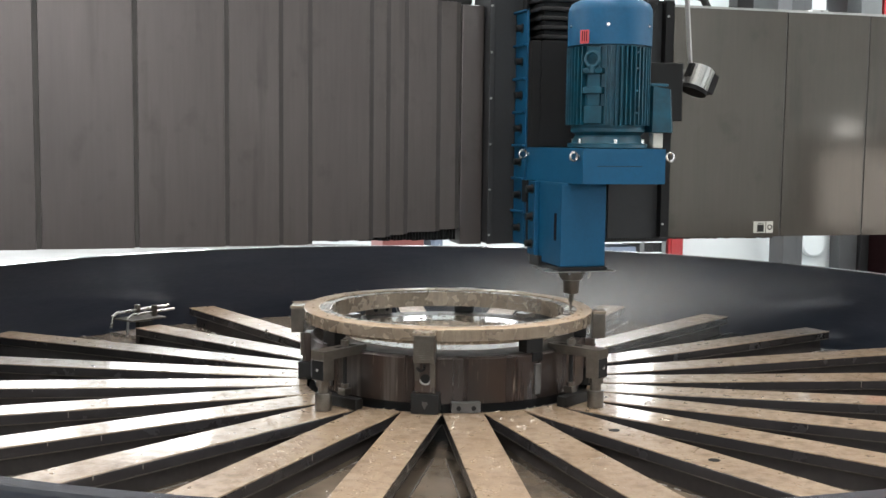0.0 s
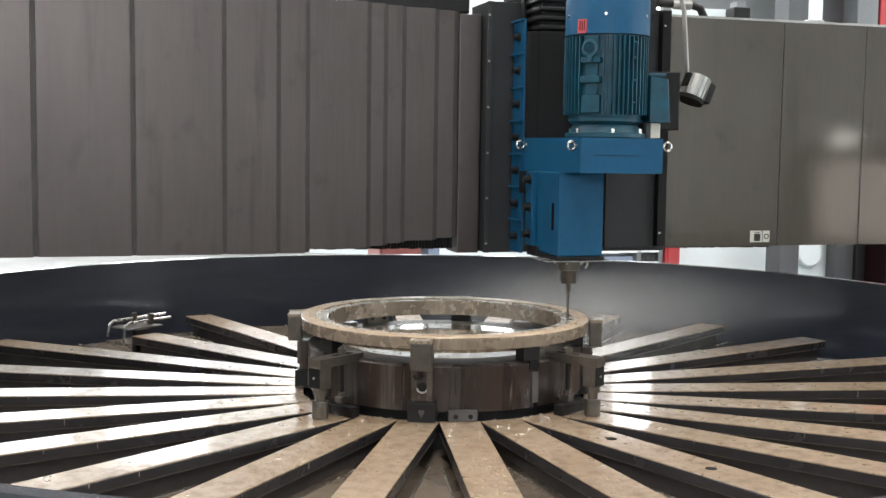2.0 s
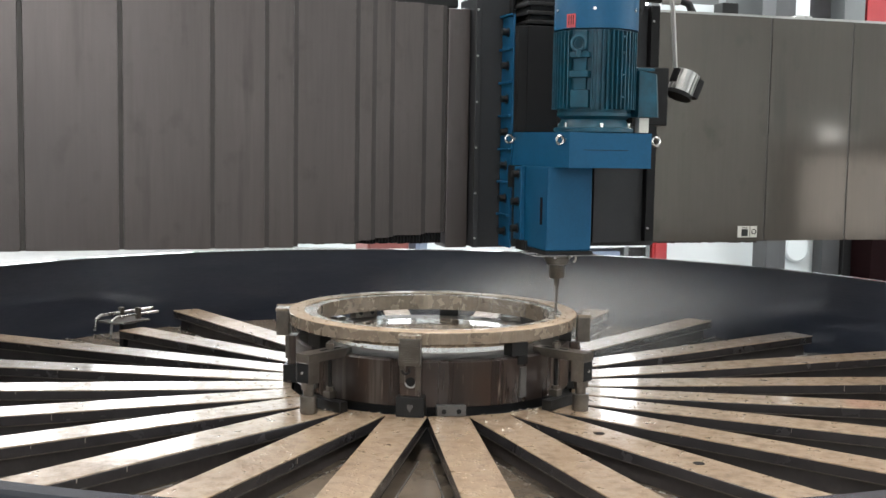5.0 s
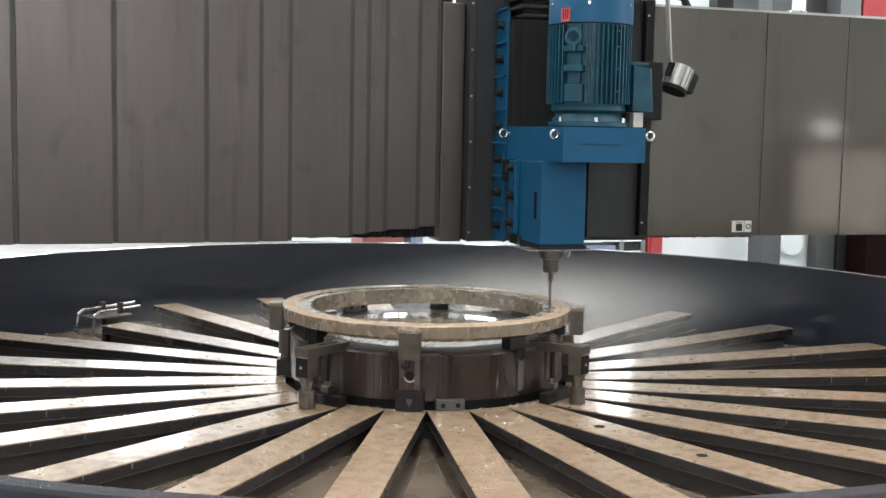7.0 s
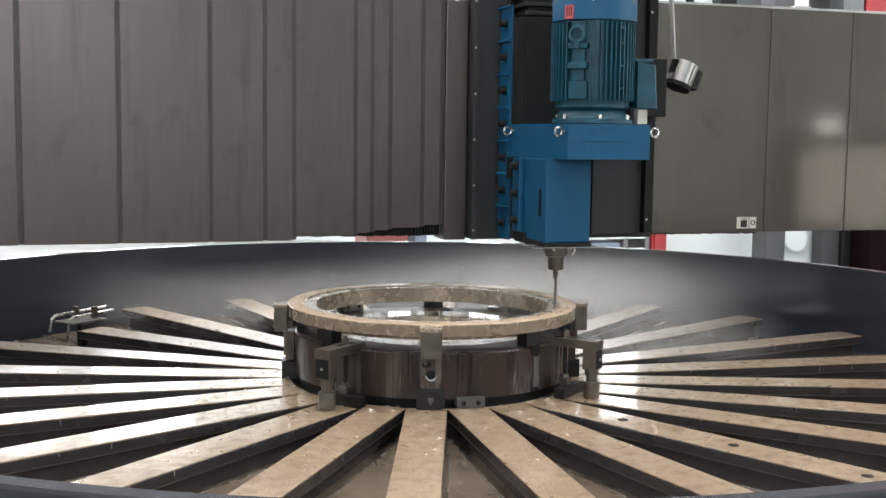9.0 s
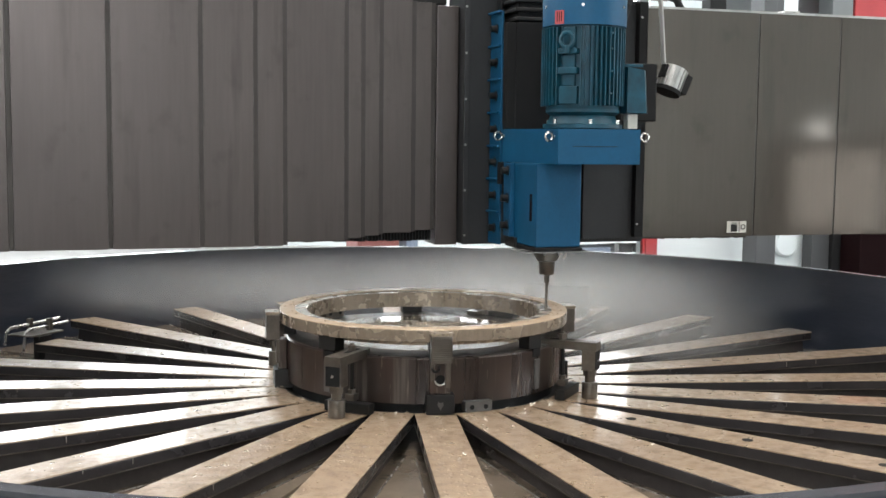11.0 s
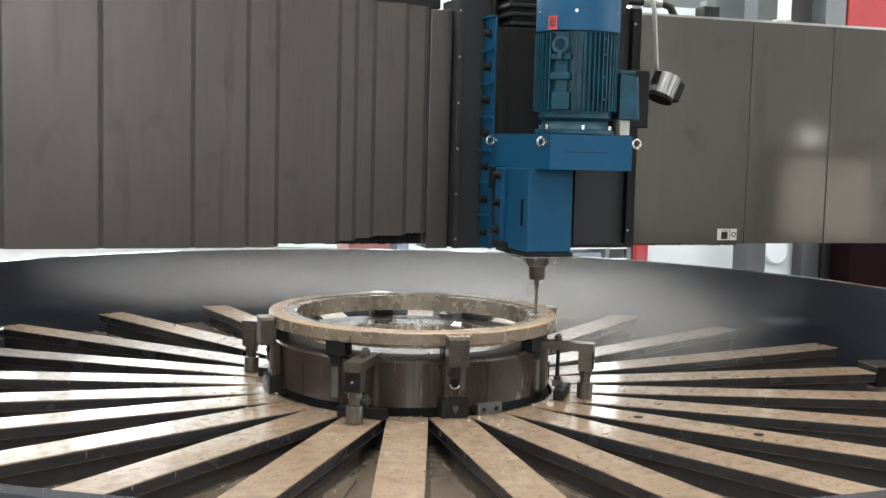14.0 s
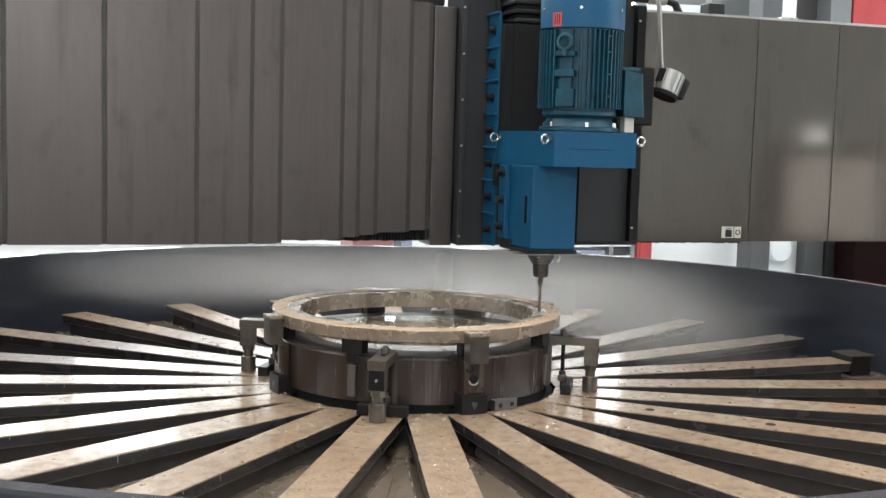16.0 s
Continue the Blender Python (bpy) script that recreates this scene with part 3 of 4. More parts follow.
def make_beam():
    beam = empty("cross_beam", BEAM)
    tagged(beam, "long machine cross beam behind telescopic stainless steel covers", "cross beam")
    part("core", box(-5.0, 5.5, 0.80, 1.9, 1.25, 2.36), M_GREY, beam)
    cuts = [-5.0, -3.4, -2.86, -2.414, -1.973, -1.548, -1.286, -1.142, -0.833, -0.746, -0.652, -0.481, -0.377]
    for i, (a, b) in enumerate(zip(cuts, cuts[1:])):
        d = 0.62 - 0.006 * (len(cuts) - 2 - i)
        inner = b > -1.14
        low = 1.192 + 0.012 * (i - 7) if inner else 1.172 - 0.001 * (6 - i)
        high = 2.42 - 0.006 * max(0, i - 7) + 0.004 * max(0, 7 - i)
        plate = part("cover_plate", box(a, b - 0.022, d, 0.80, low, high), M_COVER, beam, "", 0.002)
        part("wiper_lip", box(b - 0.0218, b - 0.0005, d + 0.003, 0.80, low + 0.004, high - 0.003), M_LIP, plate, "dark wiper lip")
    part("cover_plate", box(-0.377, -0.262, 0.60, 0.80, 1.164, 2.38), M_COVER, beam, "", 0.004)
    rnd = random.Random(4)
    sk = bmesh.new()
    for i in range(46):
        u = -1.14 + 0.0165 * i
        add_box(sk, u, u + 0.0125, 0.66, 0.70, 1.186 - rnd.uniform(0, 0.006), 1.262)
    part("rubber_skirt", sk, M_BLACK, beam, "ragged black rubber skirt")
    for a, b, d in ((0.772, 1.505, 0.62), (1.509, 2.036, 0.626), (2.04, 3.2, 0.632), (3.204, 5.4, 0.638)):
        plate = part("cover_plate", box(a - 0.004, b - 0.016, d, 0.80, 1.183, 2.42), M_COVER2, beam)
        part("wiper_lip", box(b - 0.0158, b - 0.0042, d + 0.004, 0.80, 1.186, 2.417), M_LIP, plate, "dark wiper lip")
    sk = bmesh.new()
    for i in range(40):
        add_box(sk, 0.82 + 0.0165 * i, 0.8325 + 0.0165 * i, 0.66, 0.70, 1.174 - rnd.uniform(0, 0.005), 1.20)
    part("rubber_skirt", sk, M_LIP, beam, "ragged rubber skirt")
    part("top_rail", box(0.80, 5.4, 0.66, 0.86, 2.421, 2.437), M_ALU, beam, "pale top rail")
    lab = part("label_plate", box(1.329, 1.403, 0.6155, 0.619, 1.203, 1.267), M_LABEL, beam, "off-white warning label")
    part("label_print", box(1.352, 1.392, 0.6140, 0.6152, 1.209, 1.250), M_OXIDE, lab)
    part("label_line", box(1.356, 1.390, 0.6140, 0.6152, 1.255, 1.259), M_OXIDE, lab)
    lab = part("label_plate", box(1.409, 1.450, 0.6155, 0.619, 1.203, 1.267), M_LABEL, beam, "off-white warning label")
    smooth(part("label_print", lathe([(0.010, -0.001), (0.015, -0.001), (0.015, 0.001), (0.010, 0.001)], 24), M_DKRED, lab)).matrix_local = pose(1.4295, 0.6140, 0.235 + 1.0, 90, 0, 0)
    return beam


make_beam()


def hex_bolt(parent, m, r=0.017, h=0.022, material=None):
    """A socket-head bolt standing out along its own z."""
    b = bmesh.new()
    add_cyl(b, 0, 0, 0, 0.004, r * 1.45, seg=20)
    add_cyl(b, 0, 0, 0.004, h, r, seg=20)
    ob = smooth(part("bolt", b, material or M_OXIDE, parent))
    ob.matrix_local = m
    return ob


def make_saddle():
    sd = empty("saddle", BEAM)
    tagged(sd, "dark grey saddle on the cross beam with a blue ram guide", "saddle")
    part("front_plate", box(-0.255, 0.757, 0.52, 0.80, 1.172, 2.44), M_GREY, sd, "", 0.006)
    part("edge_plate", box(-0.262, -0.232, 0.500, 0.519, 1.172, 2.44), M_GREY, sd, "", 0.004)
    for i in range(6):
        part("screw", cyl(0, 0, 0, 0.004, 0.006, seg=12, m=pose(-0.253, 0.4995, 1.22 + 0.23 * i, 90, 0, 0)), M_ALU, sd)
    guide = part("ram_guide", box(-0.118, -0.106, 0.352, 0.519, 1.182, 2.34), M_BLUE, sd, "blue painted ram guide with ribs", 0.004)
    for i in range(8):
        z = 1.215 + 0.1655 * i
        if i:
            part("rib", box(-0.134, -0.1185, 0.354, 0.519, z - 0.042, z - 0.030), M_BLUE, guide, "", 0.003)
        if i < 7:
            hex_bolt(guide, pose(-0.1185, 0.425, z + 0.048, 0, -90, 0), 0.017, 0.034)
    part("slide_edge", box(0.682, 0.732, 0.46, 0.519, 1.20, 2.43), M_BLACK, sd, "", 0.004)
    for i in range(4):
        part("screw", cyl(0, 0, 0, 0.004, 0.006, seg=12, m=pose(0.695, 0.4595, 1.27 + 0.36 * i, 90, 0, 0)), M_ALU, sd)
    part("side_plate", box(0.40, 0.681, 0.500, 0.519, 1.19, 2.42), M_GREY, sd, "", 0.003)
    core = part("bellows", box(-0.055, 0.345, 0.285, 0.49, 2.17, 2.46), M_BLACK, sd, "black folded bellows")
    for i in range(6):
        z = 2.195 + 0.045 * i
        part("fold", box(-0.078, 0.358, 0.262, 0.489, z, z + 0.020), M_OXIDE, core, "", 0.006)
    part("cable_box", box(0.47, 0.668, 0.22, 0.36, 1.806, 2.095), M_BLACK, sd, "black cable box", 0.006)
    part("cable_box_bracket", box(0.55, 0.63, 0.36, 0.499, 1.86, 2.05), M_OXIDE, sd)
    smooth(part("conduit", tube([(0.47, 0.47, 1.75), (0.47, 0.47, 2.30), (0.475, 0.46, 2.5)], 0.006), M_ALU, sd))
    smooth(part("hose", tube([(0.55, 0.44, 2.05), (0.54, 0.40, 2.25), (0.58, 0.42, 2.4), (0.64, 0.46, 2.52), (0.66, 0.5, 2.8)], 0.028, 14), M_BLACK, sd))
    part("top_block", box(-0.10, 0.36, 0.36, 0.75, 2.46, 2.62), M_BLACK, sd, "", 0.01)
    part("post", box(0.02, 0.10, 0.40, 0.5, 2.62, 3.3), M_BLACK, sd)
    part("post", box(0.28, 0.37, 0.40, 0.5, 2.62, 3.3), M_BLACK, sd)
    return sd


make_saddle()


def make_work_lamp():
    lamp = empty("work_lamp", BEAM)
    tagged(lamp, "small ribbed aluminium work lamp on a bent flat arm", "work lamp")
    arm = bmesh.new()
    pts = [(0.745, 0.40, 2.52), (0.77, 0.40, 2.42), (0.795, 0.40, 2.12), (0.80, 0.40, 2.10)]
    for p, q in zip(pts, pts[1:]):
        d = Vector(q) - Vector(p)
        add_box(arm, -0.018, 0.018, -0.004, 0.004, -0.004, d.length + 0.004, Matrix.Translation(p) @ d.to_track_quat("Z", "Y").to_matrix().to_4x4())
    part("arm", arm, M_ARM, lamp)
    part("mount", box(0.72, 0.78, 0.39, 0.52, 2.50, 2.53), M_OXIDE, lamp)
    m = pose(0.838, 0.385, 2.032, 0, 24, 10)
    body = smooth(part("housing", cyl(0, 0, -0.058, 0.058, 0.063, seg=28), M_ALU, lamp, "ribbed aluminium housing"), 40)
    body.matrix_local = m
    for i in range(14):
        a = 360 / 14 * i
        part("cooling_rib", box(0.059, 0.069, -0.004, 0.004, -0.056, 0.056, pose(0, 0, 0, 0, 0, a)), M_ALU, body)
    smooth(part("front_ring", cyl(0, 0, -0.080, -0.0585, 0.069, 0.071, seg=28), M_BLACK, body, "black front ring"))
    part("back_plate", box(0.045, 0.088, -0.048, 0.048, -0.055, 0.05), M_BLACK, body, "", 0.004)
    part("bracket", box(-0.075, -0.060, -0.02, 0.02, -0.02, 0.05), M_BLACK, body)


make_work_lamp()


# ---- milling head ----
MX, MY = 0.135, -0.075     # motor axis


def eye_bolt(parent, m, material=None):
    bm = bmesh.new()
    n, k, rr, r = 24, 8, 0.019, 0.0058
    for i in range(n):
        for j in range(k):
            a, b = 2 * math.pi * i / n, 2 * math.pi * j / k
            bm.verts.new(((rr + r * math.cos(b)) * math.cos(a), r * math.sin(b), 0.032 + (rr + r * math.cos(b)) * math.sin(a)))
    bm.verts.ensure_lookup_table()
    for i in range(n):
        for j in range(k):
            bm.faces.new([bm.verts[x] for x in (i * k + j, ((i + 1) % n) * k + j, ((i + 1) % n) * k + (j + 1) % k, i * k + (j + 1) % k)])
    add_cyl(bm, 0, 0, -0.004, 0.016, 0.008, seg=14)
    ob = smooth(part("eye_bolt", bm, material or M_BRIGHT, parent, "" if material else "zinc-plated lifting eye"))
    ob.matrix_local = m


def make_head():
    hd = empty("milling_head", BEAM)
    tagged(hd, "blue milling head with a vertical electric motor and drill", "milling head")
    house = part("spindle_housing", box(-0.115, 0.108, -0.143, 0.225, 1.122, 1.508), M_BLUE, hd, "", 0.008)
    part("slot", box(-0.1165, -0.1145, -0.088, -0.060, 1.240, 1.366), M_DKRED, house, "dark slot")
    part("base_plate", box(-0.122, 0.115, -0.150, 0.225, 1.101, 1.121), M_BLACK, house, "black base plate", 0.003)
    flange = part("side_flange", box(-0.140, -0.116, 0.140, 0.235, 1.150, 1.505), M_BLUE, hd, "", 0.004)
    for z in (1.205, 1.335, 1.468):
        hex_bolt(flange, pose(-0.1405, 0.178, z, 0, -90, 0), 0.017, 0.032)
    part("wiper", box(-0.150, -0.118, 0.238, 0.300, 1.40, 1.507), M_BLACK, hd)
    part("drip_bracket", box(-0.128, -0.100, 0.10, 0.235, 1.100, 1.149), M_OXIDE, hd, "", 0.004)
    gear = part("gearbox", prism([(-0.068, -0.277), (0.335, -0.277), (0.335, 0.455), (-0.085, 0.455), (-0.085, 0.298), (-0.128, 0.295)], 1.509, 1.668), M_BLUE, hd, "", 0.006)
    part("seam", box(0.0, 0.22, -0.2785, -0.2765, 1.588, 1.591), M_OXIDE, gear)
    eye_bolt(gear, pose(-0.124, 0.275, 1.635, 0, -90, 0))
    eye_bolt(gear, pose(-0.068, -0.235, 1.632, 0, -90, 14))
    eye_bolt(gear, pose(0.336, -0.255, 1.632, 0, 90, 0))
    part("ram_cover", box(-0.082, 0.337, 0.245, 0.49, 1.669, 2.185), M_BLACK, hd, "black sheet metal ram cover", 0.004)
    part("cover_edge", box(-0.128, -0.0825, 0.246, 0.300, 1.6695, 2.183), M_BLACK, hd, "", 0.003)
    part("bellows_edge", box(-0.092, -0.0825, 0.44, 0.49, 1.67, 2.42), M_BLACK, hd)
    # motor
    motor = empty("motor")
    motor.parent = hd
    motor.location = (MX, MY, 0)
    smooth(part("flange", lathe([(0.0, 1.669), (0.165, 1.669), (0.185, 1.672), (0.185, 1.690), (0.168, 1.694), (0.150, 1.730), (0.172, 1.745), (0.172, 1.760), (0.0, 1.760)], 48, False), M_MOTOR, motor))
    for i in range(6):
        part("bolt", cyl(0.168 * math.cos(0.32 + i * math.pi / 3), 0.168 * math.sin(0.32 + i * math.pi / 3), 1.690, 1.712, 0.009, seg=6), M_BRIGHT, motor)
    smooth(part("stator", lathe([(0.0, 1.76), (0.168, 1.76), (0.172, 1.78), (0.172, 2.135), (0.0, 2.135)], 48, False), M_MOTOR, motor))
    view = 248.0
    for i in range(52):
        a = 360 / 52 * i
        off = (a - view + 180) % 360 - 180
        if abs(off + 23) < 13 or abs(off - 90) < 16:
            continue
        deep = 0.197
        m = pose(0, 0, 0, 0, 0, a)
        fin = prism([(0.168, -0.0035), (deep, -0.0026), (deep, 0.0026), (0.168, 0.0035)], 1.775, 2.128)
        bmesh.ops.transform(fin, matrix=m, verts=fin.verts)
        part("fin", fin, M_MOTOR, motor)
    m = pose(0, 0, 0, 0, 0, view - 23)
    pad = bmesh.new()
    add_box(pad, 0.165, 0.192, -0.044, 0.044, 1.78, 1.86, m)
    add_box(pad, 0.165, 0.186, -0.030, 0.030, 1.86, 2.125, m)
    add_box(pad, 0.165, 0.205, -0.046, 0.046, 1.915, 1.945, m)
    add_box(pad, 0.165, 0.205, -0.046, 0.046, 2.005, 2.030, m)
    part("mounting_pad", pad, M_MOTOR, motor, "", 0.004)
    eye = m @ pose(0.208, 0, 2.012, 0, 0, 90) @ Matrix.Scale(1.7, 4)
    eye_bolt(motor, eye, M_MOTOR)
    for z in (1.83, 1.93, 2.03, 2.10):
        for off in (8, 22, 38):
            part("boss", cyl(0, 0, 0.0, 0.004, 0.0055, seg=10, m=pose(0, 0, 0, 0, 0, view + off) @ pose(0.197, 0, z, 0, 90, 0)), M_MOTOR, motor)
    smooth(part("fan_cowl", lathe([(0.0, 2.352), (0.095, 2.350), (0.152, 2.342), (0.179, 2.328), (0.191, 2.306), (0.194, 2.29), (0.194, 2.136), (0.188, 2.136), (0.0, 2.137)], 64, False), M_BLUE, motor), 50)
    for off in (-4, 62, -66):
        smooth(part("cowl_screw", cyl(0, 0, 0, 0.004, 0.007, seg=12, m=pose(0, 0, 0, 0, 0, view + off) @ pose(0.1935, 0, 2.222, 0, 90, 0)), M_BRIGHT, motor))
    tag = part("red_tag", box(0.1935, 0.1965, -0.024, 0.024, 2.139, 2.200, pose(0, 0, 0, 0, 0, view - 37)), M_RED, motor, "red label with dark bars")
    for y in (-0.012, 0.0, 0.012):
        part("print_bar", box(0.1964, 0.1972, y - 0.0025, y + 0.0025, 2.150, 2.194, pose(0, 0, 0, 0, 0, view - 37)), M_DKRED, tag)
    tb = prism([(0.165, -0.13), (0.265, -0.125), (0.298, -0.07), (0.298, 0.06), (0.165, 0.08)], 1.745, 1.955)
    for v in tb.verts:
        if v.co.z > 1.9 and v.co.x > 0.2:
            v.co.x -= 0.014
            v.co.z -= 0.012
    tbo = part("terminal_box", tb, M_MOTOR, motor, "", 0.006)
    part("lid", box(0.150, 0.240, -0.134, -0.125, 1.955, 1.968), M_MOTOR, tbo, "", 0.003)
    part("connector", box(0.185, 0.235, -0.10, -0.05, 1.672, 1.742), M_LABEL, motor, "cream cable connector", 0.004)
    # spindle, collet and drill
    sp = empty("spindle")
    sp.parent = hd
    sp.location = (0, 0, -0.027)
    smooth(part("nose_plate", lathe([(0.0, 1.129), (0.085, 1.129), (0.085, 1.116), (0.058, 1.110), (0.058, 1.088), (0.0, 1.088)], 40, False), M_STEEL, sp, "", 0))
    for i in range(6):
        part("screw", cyl(0.07 * math.cos(i * 1.047), 0.07 * math.sin(i * 1.047), 1.104, 1.116, 0.008, seg=10), M_BRIGHT, sp)
    smooth(part("collet_chuck", lathe([(0.0, 1.087), (0.050, 1.087), (0.050, 1.074), (0.037, 1.070), (0.037, 1.016), (0.033, 1.008), (0.0, 1.008)], 32, False), M_STEEL, sp))
    bm = bmesh.new()
    n, turns = 36, 3.5
    rings = []
    for i in range(n + 1):
        z, tw = 1.008 - 0.175 * i / n, turns * 2 * math.pi * i / n
        rad = 0.0078 if i > 8 else 0.013
        rings.append([bm.verts.new((rad * (1, 0.62, 1, 0.62)[k % 4] * math.cos(tw * (i > 8) + k * math.pi / 4), rad * (1, 0.62, 1, 0.62)[k % 4] * math.sin(tw * (i > 8) + k * math.pi / 4), z)) for k in range(8)])
    for a, b in zip(rings, rings[1:]):
        for k2 in range(8):
            bm.faces.new((a[k2], a[(k2 + 1) % 8], b[(k2 + 1) % 8], b[k2]))
    bm.faces.new(rings[-1])
    smooth(part("drill", bm, M_STEEL, sp), 60)
    for y, zt in ((-0.06, 1.085), (0.05, 1.09)):
        smooth(part("coolant_nozzle", tube([(0.070, y, 1.126), (0.070, y, 1.10), (0.062, y * 0.9, zt)], 0.005), M_BRIGHT, sp))
    part("drip_sheet", box(-0.175, 0.150, -0.165, 0.06, 1.1265, 1.1292), M_BRIGHT, sp, "thin bright splash sheet")
    return hd


head = make_head()

make_work()
chips("ring_chips", 110, 3, lambda q: (q.uniform(0.56, 0.68), q.uniform(0, 6.283), 0.9072), "bright metal chips scattered on the ring")
chips("drum_chips", 420, 5, lambda q: (0.55 * q.random() ** 0.5, q.uniform(0, 6.283), 0.787), "metal chips lying in coolant on the drum")


def on_bar(q):
    a, r, y = PHASE + 15 * q.randrange(24), 0.68 + 1.0 * q.random() ** 2.0, q.uniform(-0.075, 0.075)
    return math.hypot(r, y), radians(a) + math.atan2(y, r), ZB + 0.0005


def on_deck(q):
    a, r = PHASE + 7.5 + 15 * q.randrange(24), 1.0 + 1.3 * q.random()
    y = q.uniform(-1, 1) * max(0.005, r * 0.1317 - 0.118)
    return math.hypot(r, y), radians(a) + math.atan2(y, r), ZB - 0.1115


chips("deck_chips", 420, 9, on_deck, "metal chips lying between the bars", 1.3)
chips("bar_chips", 560, 7, on_bar, "metal chips and drops scattered on the bars", 1.45)
for a in (-97.5, 177.8, -2.2, 82.5):
    make_jaw(a)
for a in (-129.0, -39.0, 51.0, 141.0):
    make_strap(a)
make_bar_end_tool()
make_end_block()


def make_drips():
    """Coolant running off the long edges of the bars in thin threads."""
    rnd = random.Random(12)
    bm = bmesh.new()
    for i in range(150):
        ang, r, sgn = PHASE + 15 * rnd.randrange(24), rnd.triangular(0.8, 2.8, 2.0), rnd.choice((-1, 1))
        h, w = 0.006 + 0.03 * rnd.random() ** 3, rnd.uniform(0.0005, 0.0013)
        y = sgn * 0.0885
        add_box(bm, r - w, r + w, y - 0.001, y + 0.001, ZB - 0.003 - h, ZB - 0.003, pose(0, 0, 0, 0, 0, ang))
    ob = mesh_object("coolant_drips", bm, M_DRIP)
    tagged(ob, "thin coolant drips running off the bars", "coolant drips", kind="stuff")
    TABLE.append((ob, 0.0))


make_drips()


# ---- things behind the machine ----
def wide(name, u0, u1, v0, v1, z0, z1, material, label, category, bevel=0.01):
    ob = mesh_object(name, box(u0, u1, v0, v1, z0, z1), material, None, "", bevel)
    ob.matrix_world = BEAM
    return tagged(ob, label, category)


def make_cabinet(u0, u1, v, z1, material, label):
    c = empty("machine_cabinet", BEAM)
    tagged(c, label, "cabinet")
    part("body", box(u0, u1, v, v + 0.6, 0.0, z1), material, c, "", 0.01)
    part("plinth", box(u0 + 0.02, u1 - 0.02, v + 0.02, v + 0.58, 0.0, 0.06), M_BLACK, c)
    part("door", box(u0 + 0.03, u1 - 0.03, v - 0.02, v - 0.001, 0.10, z1 - 0.05), material, c, "", 0.006)
    return c


make_cabinet(0.66, 1.12, 7.0, 1.3, M_BRICK, "brownish red machine cabinet behind the table")
make_cabinet(1.20, 1.33, 7.0, 1.3, M_BLUEGREY, "pale blue machine cabinet behind the table")
make_cabinet(4.03, 4.22, 7.0, 1.6, M_RED, "bright red cabinet behind the table")


def make_rack():
    r = empty("storage_rack", BEAM)
    tagged(r, "white and blue storage rack with boxes", "rack")
    for u in (2.75, 3.68, 3.95):
        part("post", box(u, u + 0.05, 7.0, 7.5, 0, 1.6), M_COL, r)
    for z in (0.30, 0.42, 0.56, 0.72):
        part("shelf", box(2.8, 3.95, 7.0, 7.5, z - 0.015, z + 0.015), M_WALL, r)
    part("drawer_front", box(2.8, 3.62, 6.99, 7.4, 0.445, 0.50), M_BLUEGREY, r, "blue-grey drawer front")
    part("box", box(3.74, 3.92, 7.02, 7.4, 0.435, 0.53), M_GREY, r, "dark box", 0.005)


make_rack()
wide("partition_wall", 4.36, 9.5, 7.3, 7.4, 0, 2.0, M_WALL, "white painted partition panel behind the machine", "partition")
wide("steel_column", 5.34, 5.51, 6.7, 7.0, 0, 8.9, M_MIDGREY, "grey painted steel column", "column")
wide("steel_column", 5.52, 5.63, 6.75, 7.0, 0, 8.9, M_MIDGREY, "darker grey steel column", "column")
wide("grey_cabinet", 6.33, 6.58, 7.05, 7.25, 0, 1.5, M_MIDGREY, "grey steel cabinet behind the machine", "cabinet")
wide("grey_cabinet", 6.59, 6.90, 7.0, 7.25, 0, 1.5, M_GREY, "dark grey steel cabinet behind the machine", "cabinet")
wide("red_machine", 6.69, 9.0, 6.6, 6.98, 0, 1.6, M_DKRED, "dark red machine housing", "machine")
pipe_end = smooth(mesh_object("duct_cover", lathe([(0.0, 0.0), (0.15, 0.0), (0.165, 0.012), (0.165, 0.05), (0.145, 0.07), (0.0, 0.07)], 40, False), M_WALL))
pipe_end.matrix_world = BEAM @ pose(6.10, 7.29, 0.485, 90, 0, 0)
tagged(pipe_end, "round white duct cover on the panel", "duct cover")
wide("red_machine_column", 7.21, 8.81, 7.6, 8.2, 0, 6.5, M_RED, "tall red painted machine column behind the beam", "machine column")
wide("steel_column", 6.88, 7.18, 7.6, 7.9, 0, 8.9, M_COL, "grey painted steel column", "column")
wide("pale_duct", 5.94, 6.38, 7.6, 7.9, 0.0, 8.9, M_WALL, "pale vertical air duct", "duct")
wide("partition_wall", 4.56, 7.51, 8.3, 8.4, 0, 6.2, M_COL, "blue-grey panelled partition behind the beam", "partition")


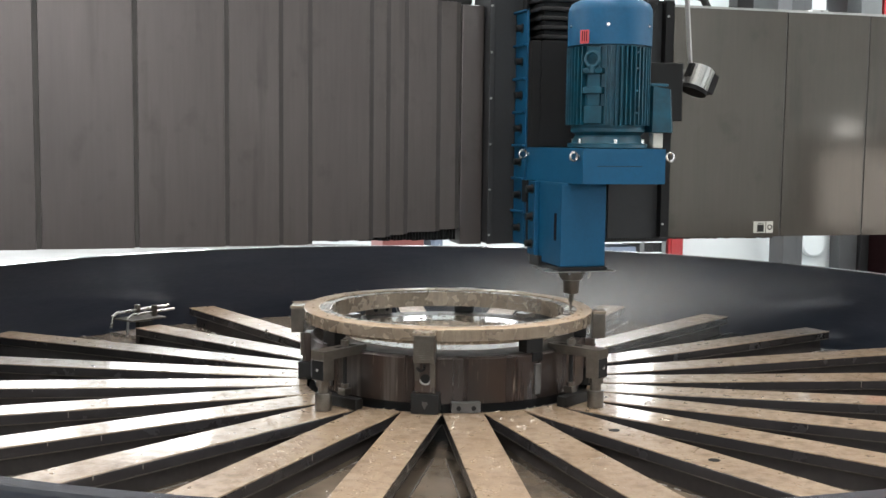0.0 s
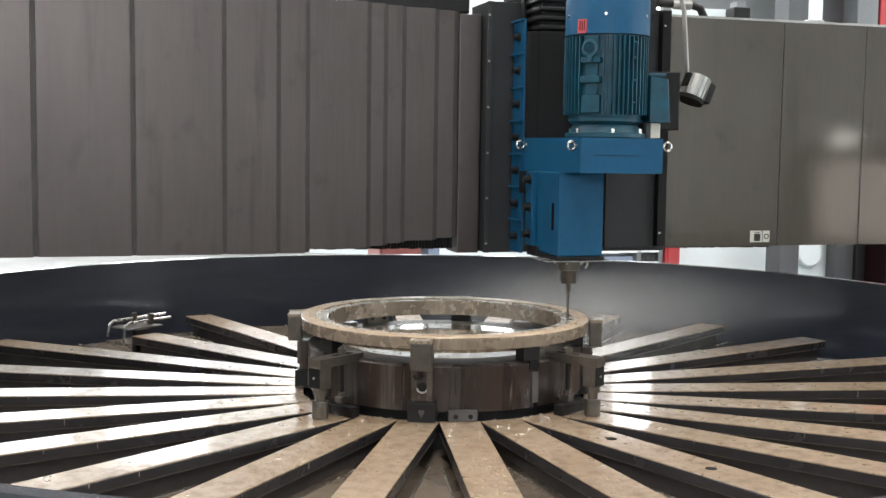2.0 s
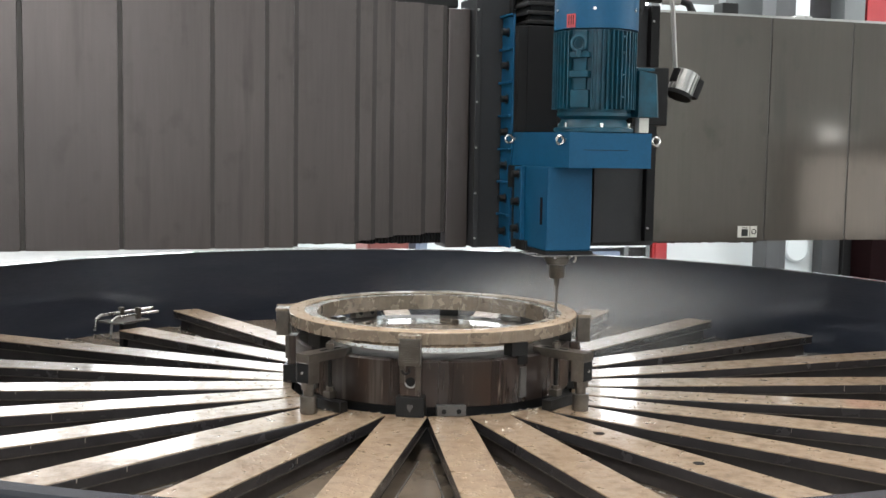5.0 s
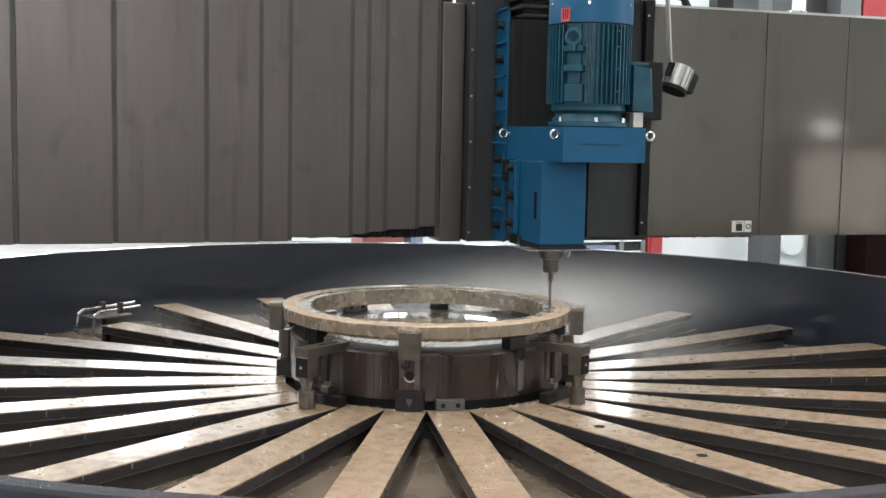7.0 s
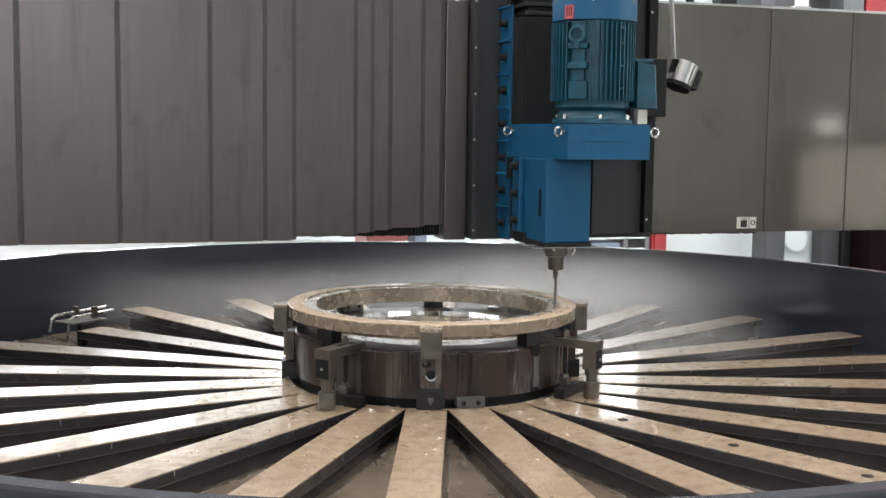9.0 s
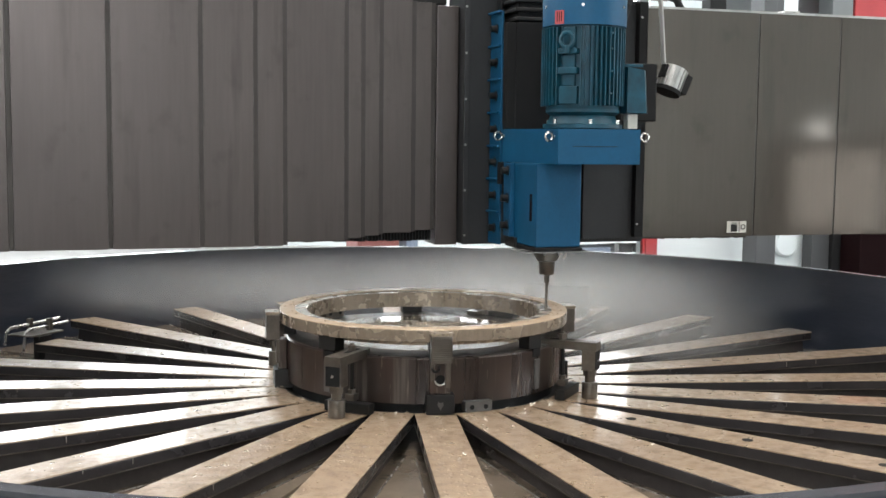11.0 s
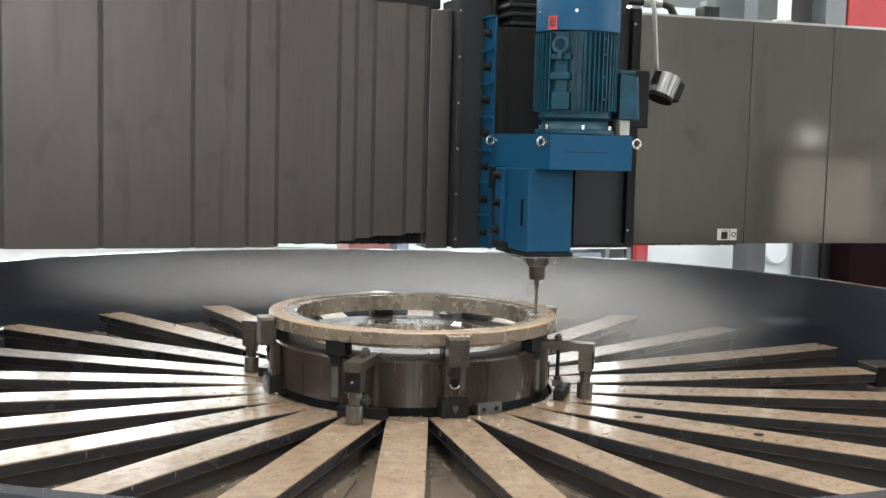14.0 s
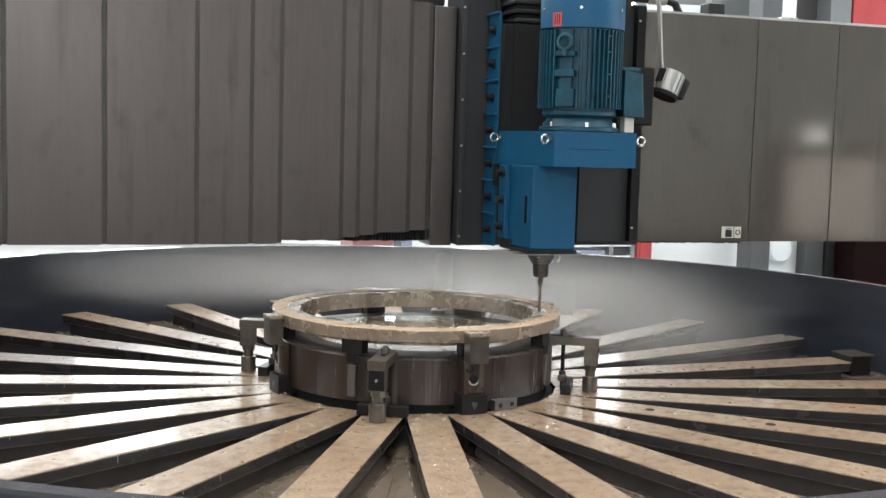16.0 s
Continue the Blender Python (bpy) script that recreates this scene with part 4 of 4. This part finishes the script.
def make_top_pipes():
    c = empty("hydraulic_pipe", BEAM)
    tagged(c, "dark hydraulic pipe with fittings on the beam", "pipe")
    smooth(part("pipe", tube([(0.62, 0.72, 2.50), (0.98, 0.72, 2.50), (1.03, 0.72, 2.485), (1.06, 0.72, 2.43)], 0.022, 14), M_OXIDE, c))
    smooth(part("sleeve", tube([(0.86, 0.72, 2.50), (0.97, 0.72, 2.50)], 0.028, 14), M_ALU, c))
    part("bracket", box(1.23, 1.33, 0.70, 0.80, 2.438, 2.50), M_OXIDE, c, "", 0.006)
    part("bracket", box(1.36, 1.42, 0.90, 0.98, 2.40, 2.56), M_COL, c, "", 0.006)
    part("tray", box(1.0, 1.42, 0.98, 1.0, 2.45, 2.52), M_WALL, c)
    part("stop", box(1.70, 1.80, 0.70, 0.76, 2.438, 2.452), M_BRIGHT, c, "", 0.003)
    part("beam_cap", box(-0.9, -0.28, 0.75, 1.2, 2.40, 2.50), M_OXIDE, c, "", 0.01)


make_top_pipes()


# ---- coolant mist ----
def mist_material(name, peak):
    """A thin veil of droplets: mostly clear, soft to its edges, with wisps."""
    m, n, l, bs = nodes_of(name)
    n.remove(bs)
    out = n["Material Output"]
    tc = n.new("ShaderNodeTexCoord")
    g = n.new("ShaderNodeTexGradient")
    g.gradient_type = "SPHERICAL"
    l.new(tc.outputs["Object"], g.inputs[0])
    wisp = tex(n, l, tc.outputs["Object"], 1.6, 5, 0.55)
    mul = n.new("ShaderNodeMath")
    mul.operation = "MULTIPLY"
    l.new(ramp(n, l, g.outputs["Fac"], [(0.0, (0, 0, 0)), (0.25, (0.2, 0.2, 0.2)), (0.6, (0.8, 0.8, 0.8)), (1.0, (1, 1, 1))]), mul.inputs[0])
    l.new(scaled(n, l, wisp, 0.5 * peak, 1.5 * peak), mul.inputs[1])
    clear, white, glowy, both, veil = (n.new("ShaderNode" + k2) for k2 in ("BsdfTransparent", "BsdfDiffuse", "BsdfTranslucent", "AddShader", "MixShader"))
    white.inputs[0].default_value = glowy.inputs[0].default_value = (0.49, 0.482, 0.462, 1)
    l.new(white.outputs[0], both.inputs[0])
    l.new(glowy.outputs[0], both.inputs[1])
    l.new(mul.outputs[0], veil.inputs[0])
    l.new(clear.outputs[0], veil.inputs[1])
    l.new(both.outputs[0], veil.inputs[2])
    l.new(veil.outputs[0], out.inputs[0])
    return m


def mist_veil(material, seed):
    """A billowing sheet, a unit disc with waves, that is one layer of the cloud."""
    rnd = random.Random(seed)
    bm = bmesh.new()
    bmesh.ops.create_grid(bm, x_segments=16, y_segments=16, size=1.0, matrix=pose(0, 0, 0, 90, 0, 0))
    p, q = rnd.uniform(0, 6), rnd.uniform(0, 6)
    for v in bm.verts:
        v.co.y += 0.06 * math.sin(2.2 * v.co.x + p) + 0.04 * math.sin(3.1 * v.co.z + q)
    ob = smooth(mesh_object("coolant_mist", bm, material), 180)
    ob.visible_shadow = False
    return tagged(ob, "thin grey coolant mist drifting over the table", "mist", "layers of coolant mist", "stuff")


M_MIST = mist_material("coolant_mist", 0.165)
MIST = []
# place, width and height of each layer, and how far below it starts before the table turns
for i, (x, y, z, w, h, drop) in enumerate(((0.72, 0.80, 0.84, 0.95, 0.30, 0.0), (0.95, 1.30, 0.82, 1.40, 0.33, 0.0), (0.62, 0.34, 0.90, 0.50, 0.24, 0.0),
                                           (0.50, 1.50, 0.87, 1.5, 0.32, 0.45), (0.70, 0.95, 0.90, 0.80, 0.27, 0.45), (-1.30, 1.80, 0.80, 1.5, 0.27, 1.0), (1.35, 0.75, 0.69, 0.75, 0.25, 0.6), (0.95, 0.55, 0.80, 0.95, 0.32, 0.6), (-0.45, 2.05, 0.83, 1.5, 0.26, 1.0),
                                           (0.75, 1.75, 0.86, 1.3, 0.33, 0.6))):
    veil = mist_veil(M_MIST, i)
    veil.scale = (w, 0.5, h)
    MIST.append((veil, x, y, z, drop))


def motions():
    for i, (veil, x, y, z, drop) in enumerate(MIST):
        walk(veil, [(t, pose(x + 0.05 * math.sin(0.5 * t + i), y, z - drop * f + 0.01 * math.sin(0.7 * t + 2 * i)))
                    for t, f in ((0, 1), (2, 1), (4, 1), (5.2, 0.9), (6.3, 0.55), (7.0, 0.42), (8, 0.30), (9, 0.18), (11, 0.05), (13, 0), (16, 0))])
    for ob, a in TABLE:
        walk(ob, [(t, pose(0, 0, 0, 0, 0, d + a)) for t, d in TURN])
    walk(head, [(t, Matrix.Translation((0, 0, dz)) @ BEAM) for t, dz in LIFT])


motions()
